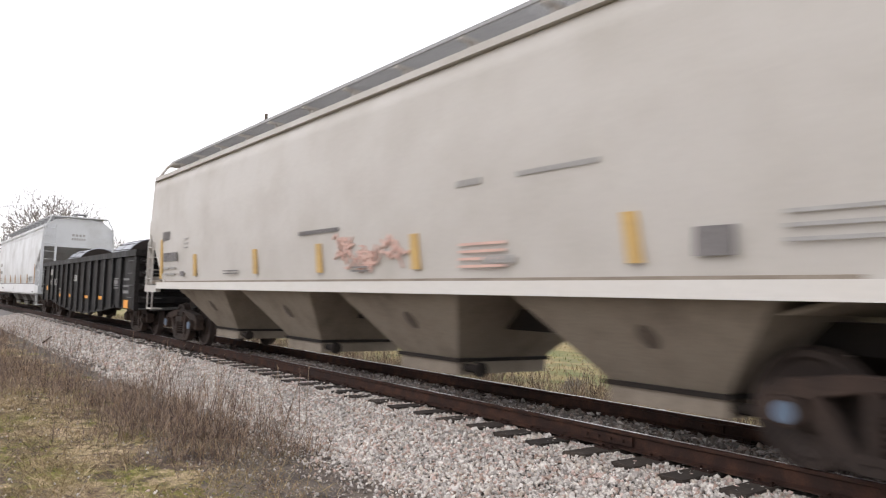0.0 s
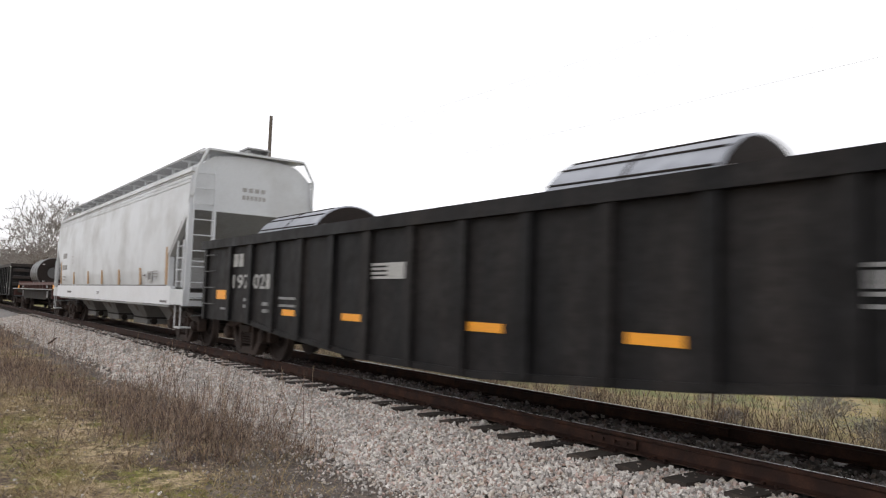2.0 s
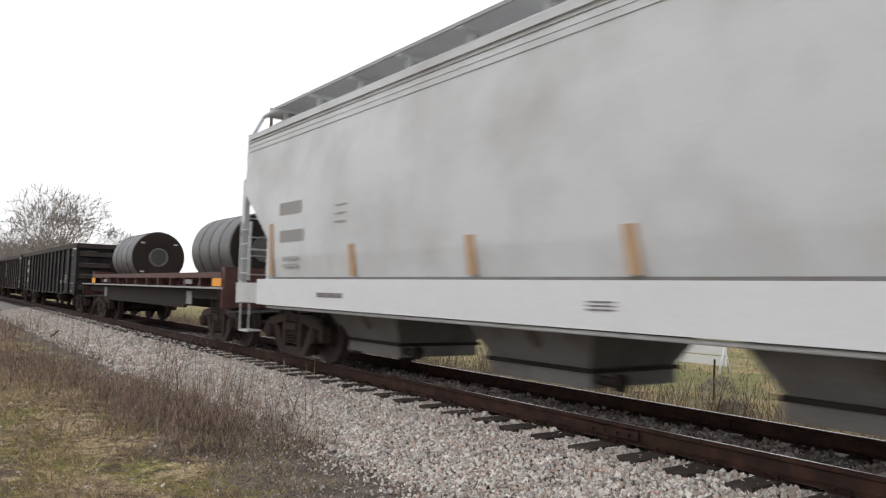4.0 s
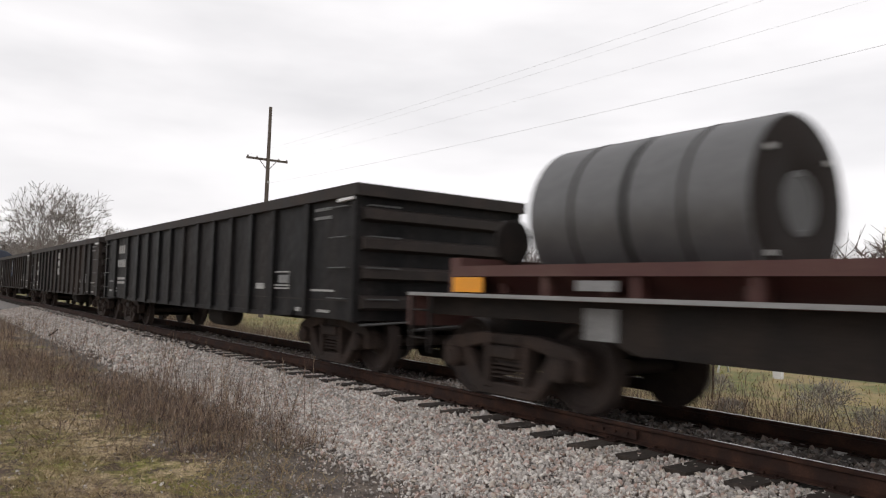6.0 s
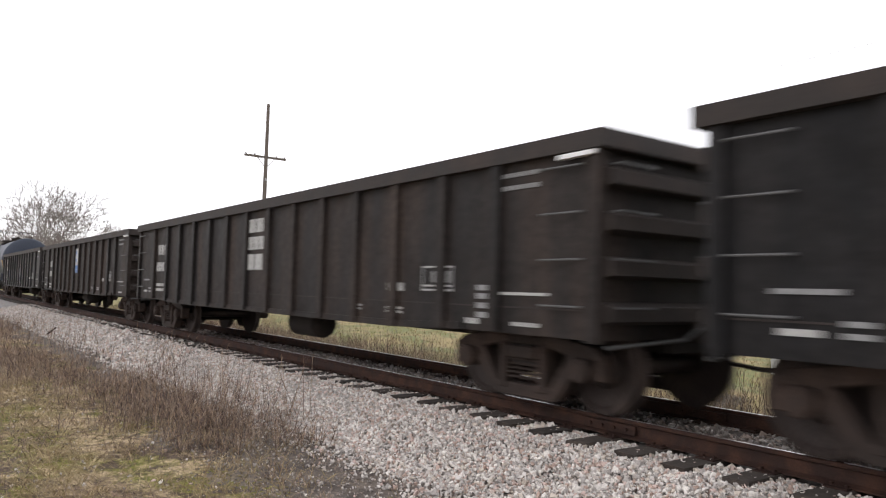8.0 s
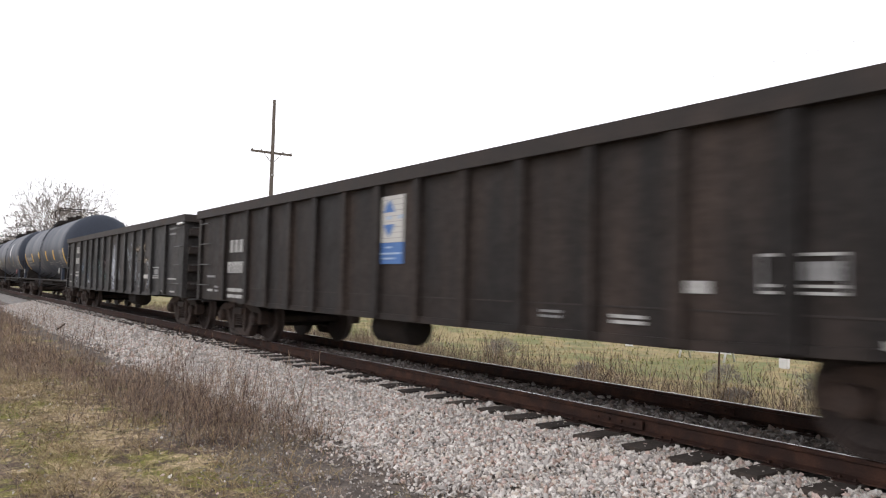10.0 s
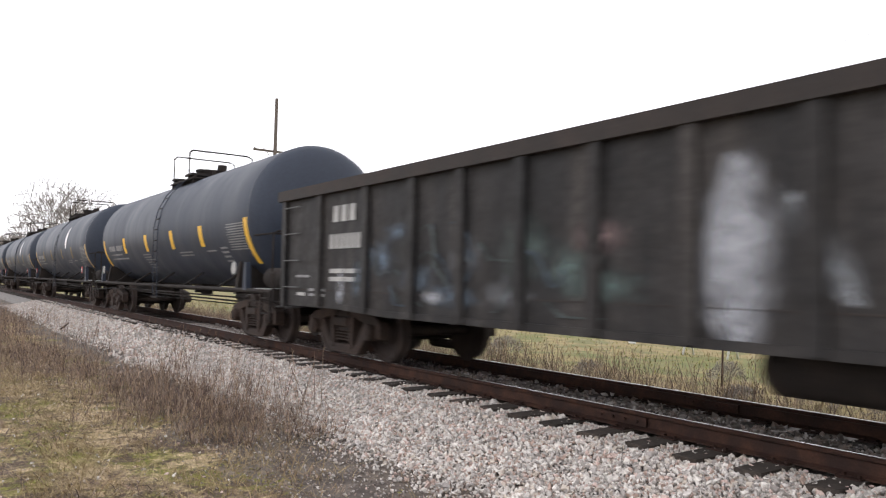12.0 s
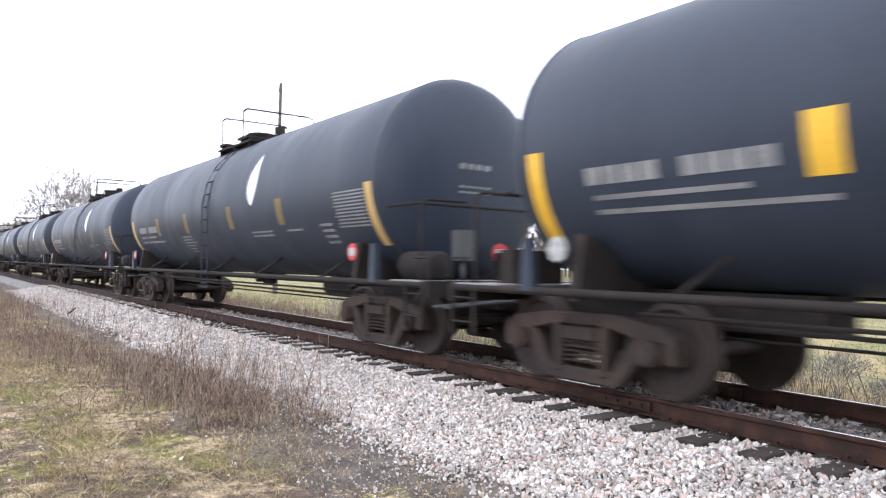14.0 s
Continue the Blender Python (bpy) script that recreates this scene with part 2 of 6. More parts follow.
def turf(name):
    """Thin winter turf: bare brown soil, mossy green and pale flattened straw in ragged patches, with fine litter."""
    m = bpy.data.materials.new(name)
    m.use_nodes = True
    nt = m.node_tree
    N, L = nt.nodes.new, nt.links.new
    bsdf = nt.nodes["Principled BSDF"]
    tc = N("ShaderNodeTexCoord")

    def tex(scale, detail, shift):
        mp, n = N("ShaderNodeMapping"), N("ShaderNodeTexNoise")
        mp.inputs["Location"].default_value = (shift, 2 * shift, 0)
        n.inputs["Scale"].default_value, n.inputs["Detail"].default_value, n.inputs["Roughness"].default_value = scale, detail, 0.65
        L(tc.outputs["Object"], mp.inputs[0]), L(mp.outputs[0], n.inputs["Vector"])
        return n.outputs["Fac"]

    def calc(op, a, b):
        n = N("ShaderNodeMath")
        n.operation = op
        for sock, v in zip(n.inputs, (a, b)):
            if hasattr(v, "links"):
                L(v, sock)
            else:
                sock.default_value = v
        return n.outputs[0]

    def spread(v, lo, hi, a, b):
        n = N("ShaderNodeMapRange")
        for k, q in zip(("From Min", "From Max", "To Min", "To Max"), (lo, hi, a, b)):
            n.inputs[k].default_value = q
        L(v, n.inputs["Value"])
        return n.outputs[0]

    def mixed(fac, a, b):
        n = N("ShaderNodeMix")
        n.data_type = "RGBA"
        L(fac, n.inputs["Factor"])
        for sock, v in ((n.inputs["A"], a), (n.inputs["B"], b)):
            if hasattr(v, "links"):
                L(v, sock)
            else:
                sock.default_value = (*v, 1)
        return n.outputs["Result"]

    wide, patches, ragged, litter = tex(0.8, 3, 3.1), tex(1.25, 4, 9.7), tex(7.0, 5, 1.3), tex(42.0, 4, 5.5)
    rough_edge = calc("MULTIPLY", calc("SUBTRACT", ragged, 0.5), 0.8)
    col = mixed(spread(calc("ADD", wide, rough_edge), 0.47, 0.6, 0, 1), (0.125, 0.09, 0.07), (0.18, 0.18, 0.042))
    col = mixed(spread(calc("ADD", patches, rough_edge), 0.47, 0.61, 0, 0.95), col, (0.43, 0.33, 0.21))
    shade = calc("MULTIPLY", spread(litter, 0.3, 0.7, 0.4, 1.6), spread(ragged, 0.3, 0.7, 0.72, 1.28))
    scaled = N("ShaderNodeVectorMath")
    scaled.operation = "SCALE"
    L(col, scaled.inputs[0]), L(shade, scaled.inputs["Scale"])
    L(scaled.outputs[0], bsdf.inputs["Base Color"])
    bsdf.inputs["Roughness"].default_value, bsdf.inputs["Specular IOR Level"].default_value = 0.95, 0.2
    bump = N("ShaderNodeBump")
    bump.inputs["Strength"].default_value, bump.inputs["Distance"].default_value = 0.9, 0.03
    L(calc("ADD", litter, ragged), bump.inputs["Height"]), L(bump.outputs[0], bsdf.inputs["Normal"])
    return m


M["ground"] = turf("patchy_winter_turf")


def spray(name, colour, cover=0.9):
    """Sprayed paint that thins out towards its edge (the UV's first value) and is worn in patches."""
    m = mat(name, colour, 0.7, vary=0.5, grain=9, spec=0.2)
    nt = m.node_tree
    bsdf = next(n for n in nt.nodes if n.type == "BSDF_PRINCIPLED")
    uv, sep, tc, noise = (nt.nodes.new(k) for k in ("ShaderNodeUVMap", "ShaderNodeSeparateXYZ", "ShaderNodeTexCoord", "ShaderNodeTexNoise"))
    noise.inputs["Scale"].default_value, noise.inputs["Detail"].default_value = 5.0, 4.0
    wear, mul = nt.nodes.new("ShaderNodeMapRange"), nt.nodes.new("ShaderNodeMath")
    for k, v in zip(("From Min", "From Max", "To Min", "To Max"), (0.3, 0.54, 0.15, cover)):
        wear.inputs[k].default_value = v
    mul.operation, mul.use_clamp = "MULTIPLY", True
    nt.links.new(tc.outputs["Object"], noise.inputs["Vector"])
    nt.links.new(noise.outputs[0], wear.inputs["Value"])
    nt.links.new(uv.outputs[0], sep.inputs[0])
    nt.links.new(sep.outputs[0], mul.inputs[0])
    nt.links.new(wear.outputs[0], mul.inputs[1])
    nt.links.new(mul.outputs[0], bsdf.inputs["Alpha"])
    return m


SPRAY = {"white": spray("soft_white_spray", (0.36, 0.37, 0.4), 0.95), "steel": spray("soft_steel_blue_spray", (0.13, 0.165, 0.21)),
         "teal": spray("soft_green_spray", (0.1, 0.135, 0.13)), "pink": spray("soft_pink_spray", (0.19, 0.14, 0.14)), "tan": spray("soft_tan_spray", (0.2, 0.17, 0.14)),
         "grey": spray("soft_grey_spray", (0.2, 0.21, 0.225))}


# ---- mesh tools ----
def box(bm, x0, x1, y0, y1, z0, z1):
    v = [bm.verts.new(p) for p in ((x0, y0, z0), (x1, y0, z0), (x1, y1, z0), (x0, y1, z0), (x0, y0, z1), (x1, y0, z1), (x1, y1, z1), (x0, y1, z1))]
    for q in ((3, 2, 1, 0), (4, 5, 6, 7), (0, 1, 5, 4), (1, 2, 6, 5), (2, 3, 7, 6), (3, 0, 4, 7)):
        bm.faces.new([v[i] for i in q])
    return v


def cyl(bm, a, b, r, seg=10, r2=None, caps=True):
    """A round bar, or a cone, from a to b."""
    a, b = Vector(a), Vector(b)
    d = (b - a).normalized()
    u = d.orthogonal().normalized()
    w = d.cross(u)
    rings = []
    for p, rr in ((a, r), (b, r if r2 is None else r2)):
        rings.append([bm.verts.new(p + (u * math.cos(k * math.tau / seg) + w * math.sin(k * math.tau / seg)) * rr) for k in range(seg)])
    for k in range(seg):
        f = bm.faces.new((rings[0][k], rings[0][(k + 1) % seg], rings[1][(k + 1) % seg], rings[1][k]))
        f.smooth = True
    if caps:
        bm.faces.new(rings[0][::-1]), bm.faces.new(rings[1])


def bar(bm, pts, r, seg=6):
    """One bent round bar through the given points."""
    P = [Vector(q) for q in pts]
    ways = [(b - a).normalized() for a, b in zip(P, P[1:])]
    u = ways[0].orthogonal().normalized()
    rings = []
    for k, c in enumerate(P):
        d = (ways[max(0, k - 1)] + ways[min(k, len(ways) - 1)]).normalized()
        u = (u - d * u.dot(d)).normalized()
        w = d.cross(u)
        rings.append([bm.verts.new(c + (u * math.cos(q * math.tau / seg) + w * math.sin(q * math.tau / seg)) * r) for q in range(seg)])
    for A, B in zip(rings, rings[1:]):
        for k in range(seg):
            f = bm.faces.new((A[k], A[(k + 1) % seg], B[(k + 1) % seg], B[k]))
            f.smooth = True
    bm.faces.new(rings[0][::-1]), bm.faces.new(rings[-1])


def lathe(bm, profile, axis, seg=32, centre=(0, 0, 0), closed=False):
    """Turns a profile of (along, radius) about the x or y axis."""
    c = Vector(centre)
    rings = []
    for s, r in profile:
        ring = []
        for k in range(seg):
            a = k * math.tau / seg
            p = Vector((s, r * math.cos(a), r * math.sin(a))) if axis == "x" else Vector((r * math.sin(a), s, r * math.cos(a)))
            ring.append(bm.verts.new(c + p))
        rings.append(ring)
    for A, B in zip(rings, rings[1:]):
        for k in range(seg):
            f = bm.faces.new((A[k], A[(k + 1) % seg], B[(k + 1) % seg], B[k]))
            f.smooth = True
    bm.faces.new(rings[0][::-1]), bm.faces.new(rings[-1])


def prism(bm, pts, y0, y1, plane="xz"):
    """A flat outline given in x, z (or y, z) pushed through from y0 to y1 (or x0 to x1)."""
    if plane == "xz":
        A, B = [bm.verts.new((x, y0, z)) for x, z in pts], [bm.verts.new((x, y1, z)) for x, z in pts]
    else:
        A, B = [bm.verts.new((y0, y, z)) for y, z in pts], [bm.verts.new((y1, y, z)) for y, z in pts]
    bm.faces.new(A), bm.faces.new(B[::-1])
    for k in range(len(pts)):
        j = (k + 1) % len(pts)
        bm.faces.new((A[k], B[k], B[j], A[j]))


def mesh_of(name, bm, material, bevel=0.0):
    if bevel:
        edges = [e for e in bm.edges if len(e.link_faces) == 2 and e.calc_face_angle(0) > 0.6]
        bmesh.ops.bevel(bm, geom=edges, offset=bevel, segments=1, affect="EDGES", clamp_overlap=True)
    bmesh.ops.recalc_face_normals(bm, faces=bm.faces)
    for e in bm.edges:
        if len(e.link_faces) == 2 and e.calc_face_angle(0) > 0.65:
            e.smooth = False
    me = bpy.data.meshes.new(name)
    bm.to_mesh(me)
    bm.free()
    me.materials.append(material)
    return me


def part(name, bm, material, parent, label="", bevel=0.0, at=None):
    ob = new(name, mesh_of(name, bm, material, bevel))
    ob.parent = parent
    if at:
        ob.location = at
    return tagged(ob, label)


def shared(name, me, parent, at=(0, 0, 0), label=""):
    ob = new(name, me)
    ob.parent, ob.location = parent, at
    return tagged(ob, label)


def thing(name, label, category, group="", kind="", at=(0, 0, 0)):
    ob = new(name)
    ob.location = at
    return tagged(ob, label, category, group, kind)


def from_arrays(name, verts, faces, material):
    """One mesh out of many equal polygons, quickly."""
    me = bpy.data.meshes.new(name)
    n, k = faces.shape
    me.vertices.add(len(verts)), me.loops.add(n * k), me.polygons.add(n)
    me.vertices.foreach_set("co", np.ascontiguousarray(verts, np.float32).ravel())
    me.loops.foreach_set("vertex_index", np.ascontiguousarray(faces, np.int32).ravel())
    me.polygons.foreach_set("loop_start", np.arange(0, n * k, k, dtype=np.int32))
    me.update(calc_edges=True)
    me.materials.append(material)
    return me


# ---- ground ----
def ground_height(x, y):
    """Turf before the track, the low bank that carries it, and the field beyond."""
    z = np.where(y < 0, -0.5 - 0.012 * np.clip(-y - 4, 0, 200), -0.62 - 0.012 * np.clip(y - 3, 0, 60))
    rise = np.clip(1 - (np.abs(y) - 1.5) / 1.8, 0, 1)
    z = z + rise * 0.12
    return z + 0.03 * np.sin(0.9 * x + 1.3 * y) * np.sin(0.7 * y - 0.4 * x) * np.clip(np.abs(y) - 2.5, 0, 1)


def build_ground():
    xs = np.concatenate([-np.geomspace(1500, 46, 30), np.linspace(-45, -13, 100), np.linspace(-12.85, 10, 420), np.geomspace(12, 900, 20)])
    ys = np.concatenate([-np.geomspace(900, 13, 20), np.linspace(-12, -4.6, 30), np.linspace(-4.5, -2.4, 84), np.linspace(-2.3, 16, 60), np.geomspace(17, 1500, 30)])
    X, Y = np.meshgrid(xs, ys, indexing="ij")
    V = np.stack([X, Y, ground_height(X, Y)], -1).reshape(-1, 3)
    i, j = np.meshgrid(np.arange(len(xs) - 1), np.arange(len(ys) - 1), indexing="ij")
    a = (i * len(ys) + j).ravel()
    F = np.stack([a, a + len(ys), a + len(ys) + 1, a + 1], -1)
    me = from_arrays("ground", V, F, M["ground"])
    me.materials.append(M["field"])
    mid = Y[:-1, :-1].ravel()
    me.materials.append(M["soil"])
    side = X[:-1, :-1].ravel()
    edge = np.where(side > -10, -4.0, -3.72) + 0.35 * np.sin(1.7 * side) * np.sin(0.6 * side + 1) + 0.2 * np.sin(4.1 * side + mid * 3) + np.random.default_rng(8).normal(0, 0.16, len(F))
    me.polygons.foreach_set("material_index", np.where(mid > 2.6, 1, np.where((mid > edge) & (mid < 2.6), 2, 0)).astype(np.int32))
    me.polygons.foreach_set("use_smooth", np.ones(len(F), bool))
    tagged(new("ground", me), "patchy winter turf and straw field on both sides of the railway", "ground", kind="structure")


build_ground()


# ---- track ----
TIE = 0.529
FIRST_TIE = -9.543


def build_track():
    track = thing("railway_track", "single track of rusty rails on timber ties in pale ballast", "railway track", kind="structure")
    profile = [(-0.07, -0.172), (0.07, -0.172), (0.07, -0.16), (0.012, -0.14), (0.009, -0.045), (0.036, -0.034), (0.036, -0.006), (0.026, 0), (-0.026, 0),
               (-0.036, -0.006), (-0.036, -0.034), (-0.009, -0.045), (-0.012, -0.14), (-0.07, -0.16)]
    for y in (-0.7535, 0.7535):
        bm = bmesh.new()
        prism(bm, [(y + a, b) for a, b in profile], -420, 40, "yz")
        rail = part("rail", bm, M["rail"], track, "rusty steel rail with a polished head")
        bm = bmesh.new()
        prism(bm, [(y - 0.012, 0.0008), (y + 0.014, 0.0008), (y + 0.014, -0.004), (y - 0.012, -0.004)], -420, 40, "yz")
        part("running_surface", bm, M["railhead"], rail, "bright polished running surface")
        bm = bmesh.new()
        for s in (-1, 1):
            box(bm, -5.2, -4.55, y + s * 0.035 - 0.014, y + s * 0.035 + 0.014, -0.135, -0.05)
            for k in range(4):
                cyl(bm, (-5.1 + k * 0.15, y + s * 0.04, -0.09), (-5.1 + k * 0.15, y + s * 0.075, -0.09), 0.016, 6)
        part("joint_bar", bm, M["rail"], rail, "bolted joint bar")
    bm = bmesh.new()
    prism(bm, [(-2.95, -0.66), (-2.5, -0.48), (-1.55, -0.275), (-1.2, -0.235), (1.2, -0.235), (1.6, -0.28), (2.6, -0.6), (3.0, -0.8), (-2.95, -0.8)], -420, 40, "yz")
    part("ballast_bed", bm, M["bed"], track, "pale grey gravel bed")
    ties = []
    rng = random.Random(3)
    for _ in range(4):
        bm = bmesh.new()
        v = box(bm, -0.115, 0.115, -1.3, 1.3, -0.345, -0.172)
        for p in v:
            p.co += Vector((rng.uniform(-0.012, 0.012), rng.uniform(-0.05, 0.05), rng.uniform(-0.006, 0.002)))
        ties.append(mesh_of("tie", bm, M["tie"], 0.012))
    bm = bmesh.new()
    box(bm, -0.09, 0.09, -0.16, 0.16, -0.178, -0.162)
    for a, b in ((-0.06, -0.085), (0.06, 0.085), (-0.06, 0.1), (0.06, -0.1)):
        box(bm, a - 0.01, a + 0.01, b - 0.016, b + 0.016, -0.165, -0.142)
    plate = mesh_of("tie_plate", bm, M["rail"])
    for k in range(-150, 24):
        x = FIRST_TIE + k * TIE
        tie = shared("tie", ties[k % 4], track, (x + rng.uniform(-0.02, 0.02), rng.uniform(-0.04, 0.04), 0))
        tie.rotation_euler.z = rng.uniform(-0.012, 0.012)
        if k > -30:
            for y in (-0.7535, 0.7535):
                shared("tie_plate", plate, tie, (0, y, 0))


build_track()


def scatter_stones(name, label, xr, yr, height, count, size, seed, thin=False, material="stone"):
    rng = np.random.default_rng(seed)
    t = (1 + 5 ** 0.5) / 2
    ico = np.array([(-1, t, 0), (1, t, 0), (-1, -t, 0), (1, -t, 0), (0, -1, t), (0, 1, t), (0, -1, -t), (0, 1, -t), (t, 0, -1), (t, 0, 1), (-t, 0, -1), (-t, 0, 1)]) / 1.9
    tri = np.array([(0, 11, 5), (0, 5, 1), (0, 1, 7), (0, 7, 10), (0, 10, 11), (1, 5, 9), (5, 11, 4), (11, 10, 2), (10, 7, 6), (7, 1, 8),
                    (3, 9, 4), (3, 4, 2), (3, 2, 6), (3, 6, 8), (3, 8, 9), (4, 9, 5), (2, 4, 11), (6, 2, 10), (8, 6, 7), (9, 8, 1)])
    ys = rng.uniform(*yr, count)
    if thin:
        ys = np.where(rng.random(count) < 0.08, yr[0] - 0.4 * rng.random(count) ** 2.2, ys)
    P = np.stack([rng.uniform(*xr, count), ys, np.zeros(count)], -1)
    P[:, 2] = height(P[:, 0], P[:, 1]) + rng.uniform(-0.01, 0.02, count)
    S = size * rng.lognormal(0, 0.28, count)[:, None, None] * rng.uniform(0.45, 1.3, (count, 1, 3))
    V = ico[None] * S + rng.normal(0, 0.27, (count, 12, 3)) * S
    q = rng.normal(size=(count, 4))
    q /= np.linalg.norm(q, axis=1, keepdims=True)
    w, x, y, z = q.T
    R = np.stack([1 - 2 * (y * y + z * z), 2 * (x * y - z * w), 2 * (x * z + y * w), 2 * (x * y + z * w), 1 - 2 * (x * x + z * z), 2 * (y * z - x * w),
                  2 * (x * z - y * w), 2 * (y * z + x * w), 1 - 2 * (x * x + y * y)], -1).reshape(-1, 3, 3)
    V = np.einsum("nij,nkj->nki", R, V) + P[:, None]
    F = (tri[None] + 12 * np.arange(count)[:, None, None]).reshape(-1, 3)
    me = from_arrays(name, V.reshape(-1, 3), F, M[material])
    me.polygons.foreach_set("use_smooth", np.zeros(len(F), bool))
    tagged(new(name, me), label, "ballast", kind="stuff")


def bed_height(x, y):
    return np.interp(y, [-3.6, -3.1, -2.5, -1.55, -1.2, 1.2, 1.6, 2.6], [-0.5, -0.48, -0.45, -0.25, -0.212, -0.212, -0.27, -0.6])


scatter_stones("ballast", "crushed pale limestone ballast with some pink stones", (-15, 4), (-2.72, -0.86), bed_height, 76000, 0.0162, 1, True)
scatter_stones("ballast", "crushed pale limestone ballast with some pink stones", (-45, -15), (-2.8, -0.9), bed_height, 22000, 0.027, 2, True)
scatter_stones("ballast", "grey ballast stones between the rails", (-22, 4), (-0.68, 0.68), lambda x, y: -0.19 + 0.012 * np.sin(9 * y) + 0 * x, 15000, 0.022, 3, False, "dark_stone")
scatter_stones("ballast", "loose ballast stones strewn on the turf edge", (-16, 4), (-3.75, -2.75), lambda x, y: ground_height(x, y) - 0.004, 1500, 0.012, 4)
scatter_stones("ballast", "small grimy stones trodden into the dark soil edge", (-13, 0), (-4.1, -2.7), lambda x, y: ground_height(x, y) - 0.002, 9000, 0.0085, 6, False, "dark_stone")
scatter_stones("ballast", "a few pale pebbles lying in the turf", (-18, -4), (-8, -4), lambda x, y: ground_height(x, y) + 0.0, 1500, 0.011, 5)


# ---- train parts ----
def wheel_mesh():
    bm = bmesh.new()
    for s in (-1, 1):
        lathe(bm, [(s * 0.68, 0.30), (s * 0.685, 0.485), (s * 0.71, 0.485), (s * 0.722, 0.462), (s * 0.815, 0.452), (s * 0.822, 0.40), (s * 0.79, 0.37), (s * 0.765, 0.2), (s * 0.83, 0.15), (s * 0.83, 0.08)], "y", 28)
    cyl(bm, (0, -1.08, 0), (0, 1.08, 0), 0.08, 12)
    for s in (-1, 1):
        for k in range(3):
            a = k * math.tau / 3
            cyl(bm, (0.05 * math.cos(a), s * 1.08, 0.05 * math.sin(a)), (0.05 * math.cos(a), s * 1.125, 0.05 * math.sin(a)), 0.016, 6)
    return mesh_of("wheelset", bm, M["wheel"])


def side_frame_mesh():
    bm = bmesh.new()
    # cast frame: top member, sloping ends to the boxes, bottom member below the springs
    y0, y1 = -0.09, 0.09
    prism(bm, [(-1.14, 0.36), (-1.15, 0.60), (-1.0, 0.69), (-0.45, 0.77), (0.45, 0.77), (1.0, 0.69), (1.15, 0.60), (1.14, 0.36), (1.03, 0.36), (1.03, 0.56), (0.76, 0.56), (0.72, 0.42),
               (0.66, 0.58), (0.36, 0.65), (-0.36, 0.65), (-0.66, 0.58), (-0.72, 0.42), (-0.76, 0.56), (-1.03, 0.56), (-1.03, 0.36)], y0, y1)
    prism(bm, [(-0.80, 0.44), (-0.66, 0.58), (-0.40, 0.22), (0.40, 0.22), (0.66, 0.58), (0.80, 0.44), (0.50, 0.10), (0.40, 0.08), (-0.40, 0.08), (-0.50, 0.10)], y0 + 0.012, y1 - 0.012)
    for x in (-0.2, 0.2):
        box(bm, x - 0.05, x + 0.05, -0.12, -0.09, 0.66, 0.74)
    # bolster end above the springs
    box(bm, -0.22, 0.22, -0.125, 0.1, 0.5, 0.63)
    for s in (-1, 1):
        box(bm, s * 0.31 - 0.05, s * 0.31 + 0.05, y0 - 0.012, y1 + 0.012, 0.16, 0.68)
        cyl(bm, (s * 0.889, 0.1, 0.457), (s * 0.889, -0.17, 0.457), 0.125, 14)
    bmesh.ops.recalc_face_normals(bm, faces=bm.faces)
    return mesh_of("side_frame", bm, M["truck"], 0.012)


def spring_mesh():
    """One coil spring as a single wound bar."""
    bm = bmesh.new()
    rings, turns, n = [], 5, 50
    for k in range(n + 1):
        a = k / n * turns * math.tau
        c = Vector((0.075 * math.cos(a), 0.075 * math.sin(a), 0.25 + 0.24 * k / n))
        out = Vector((math.cos(a), math.sin(a), 0))
        rings.append([bm.verts.new(c + 0.016 * (out * math.cos(q) + Vector((0, 0, 1)) * math.sin(q))) for q in (0.8, 2.4, 3.9, 5.5)])
    for A, B in zip(rings, rings[1:]):
        for k in range(4):
            bm.faces.new((A[k], A[(k + 1) % 4], B[(k + 1) % 4], B[k]))
    return mesh_of("spring", bm, M["truck"])


WHEEL, FRAME, SPRING = wheel_mesh(), side_frame_mesh(), spring_mesh()
WHEELSETS, CARS = [], []


def add_truck(car, x, cap=None):
    bm = bmesh.new()
    box(bm, -0.2, 0.2, -1.05, 1.05, 0.42, 0.68)
    cyl(bm, (0, 0, 0.66), (0, 0, 0.82), 0.3, 14)
    for s in (-1, 1):
        bar(bm, [(s * 0.45, -0.9, 0.33), (s * 0.45, 0.9, 0.33)], 0.05)
        box(bm, s * 0.42 - 0.03, s * 0.42 + 0.03, -0.85, -0.68, 0.25, 0.62)
    truck = part("truck", bm, M["underframe"], car, "rusty two-axle freight truck", 0.01, (x, 0, 0))
    for s in (-1, 1):
        f = shared("side_frame", FRAME, truck, (0, s * 1.0, 0))
        if s > 0:
            f.rotation_euler.z = math.pi
        for x in (-0.17, 0.0, 0.17):
            shared("spring", SPRING, truck, (x, s * 1.0, 0))
    for s in (-1, 1):
        w = shared("wheelset", WHEEL, truck, (s * 0.889, 0, 0.457))
        WHEELSETS.append((w, s * 0.889))
        for side in (-1, 1):
            bm = bmesh.new()
            cyl(bm, (s * 0.889, side * 1.125, 0.457), (s * 0.889, side * 1.19, 0.457), 0.085, 12)
            part("bearing_cap", bm, M[cap or "truck"], truck)


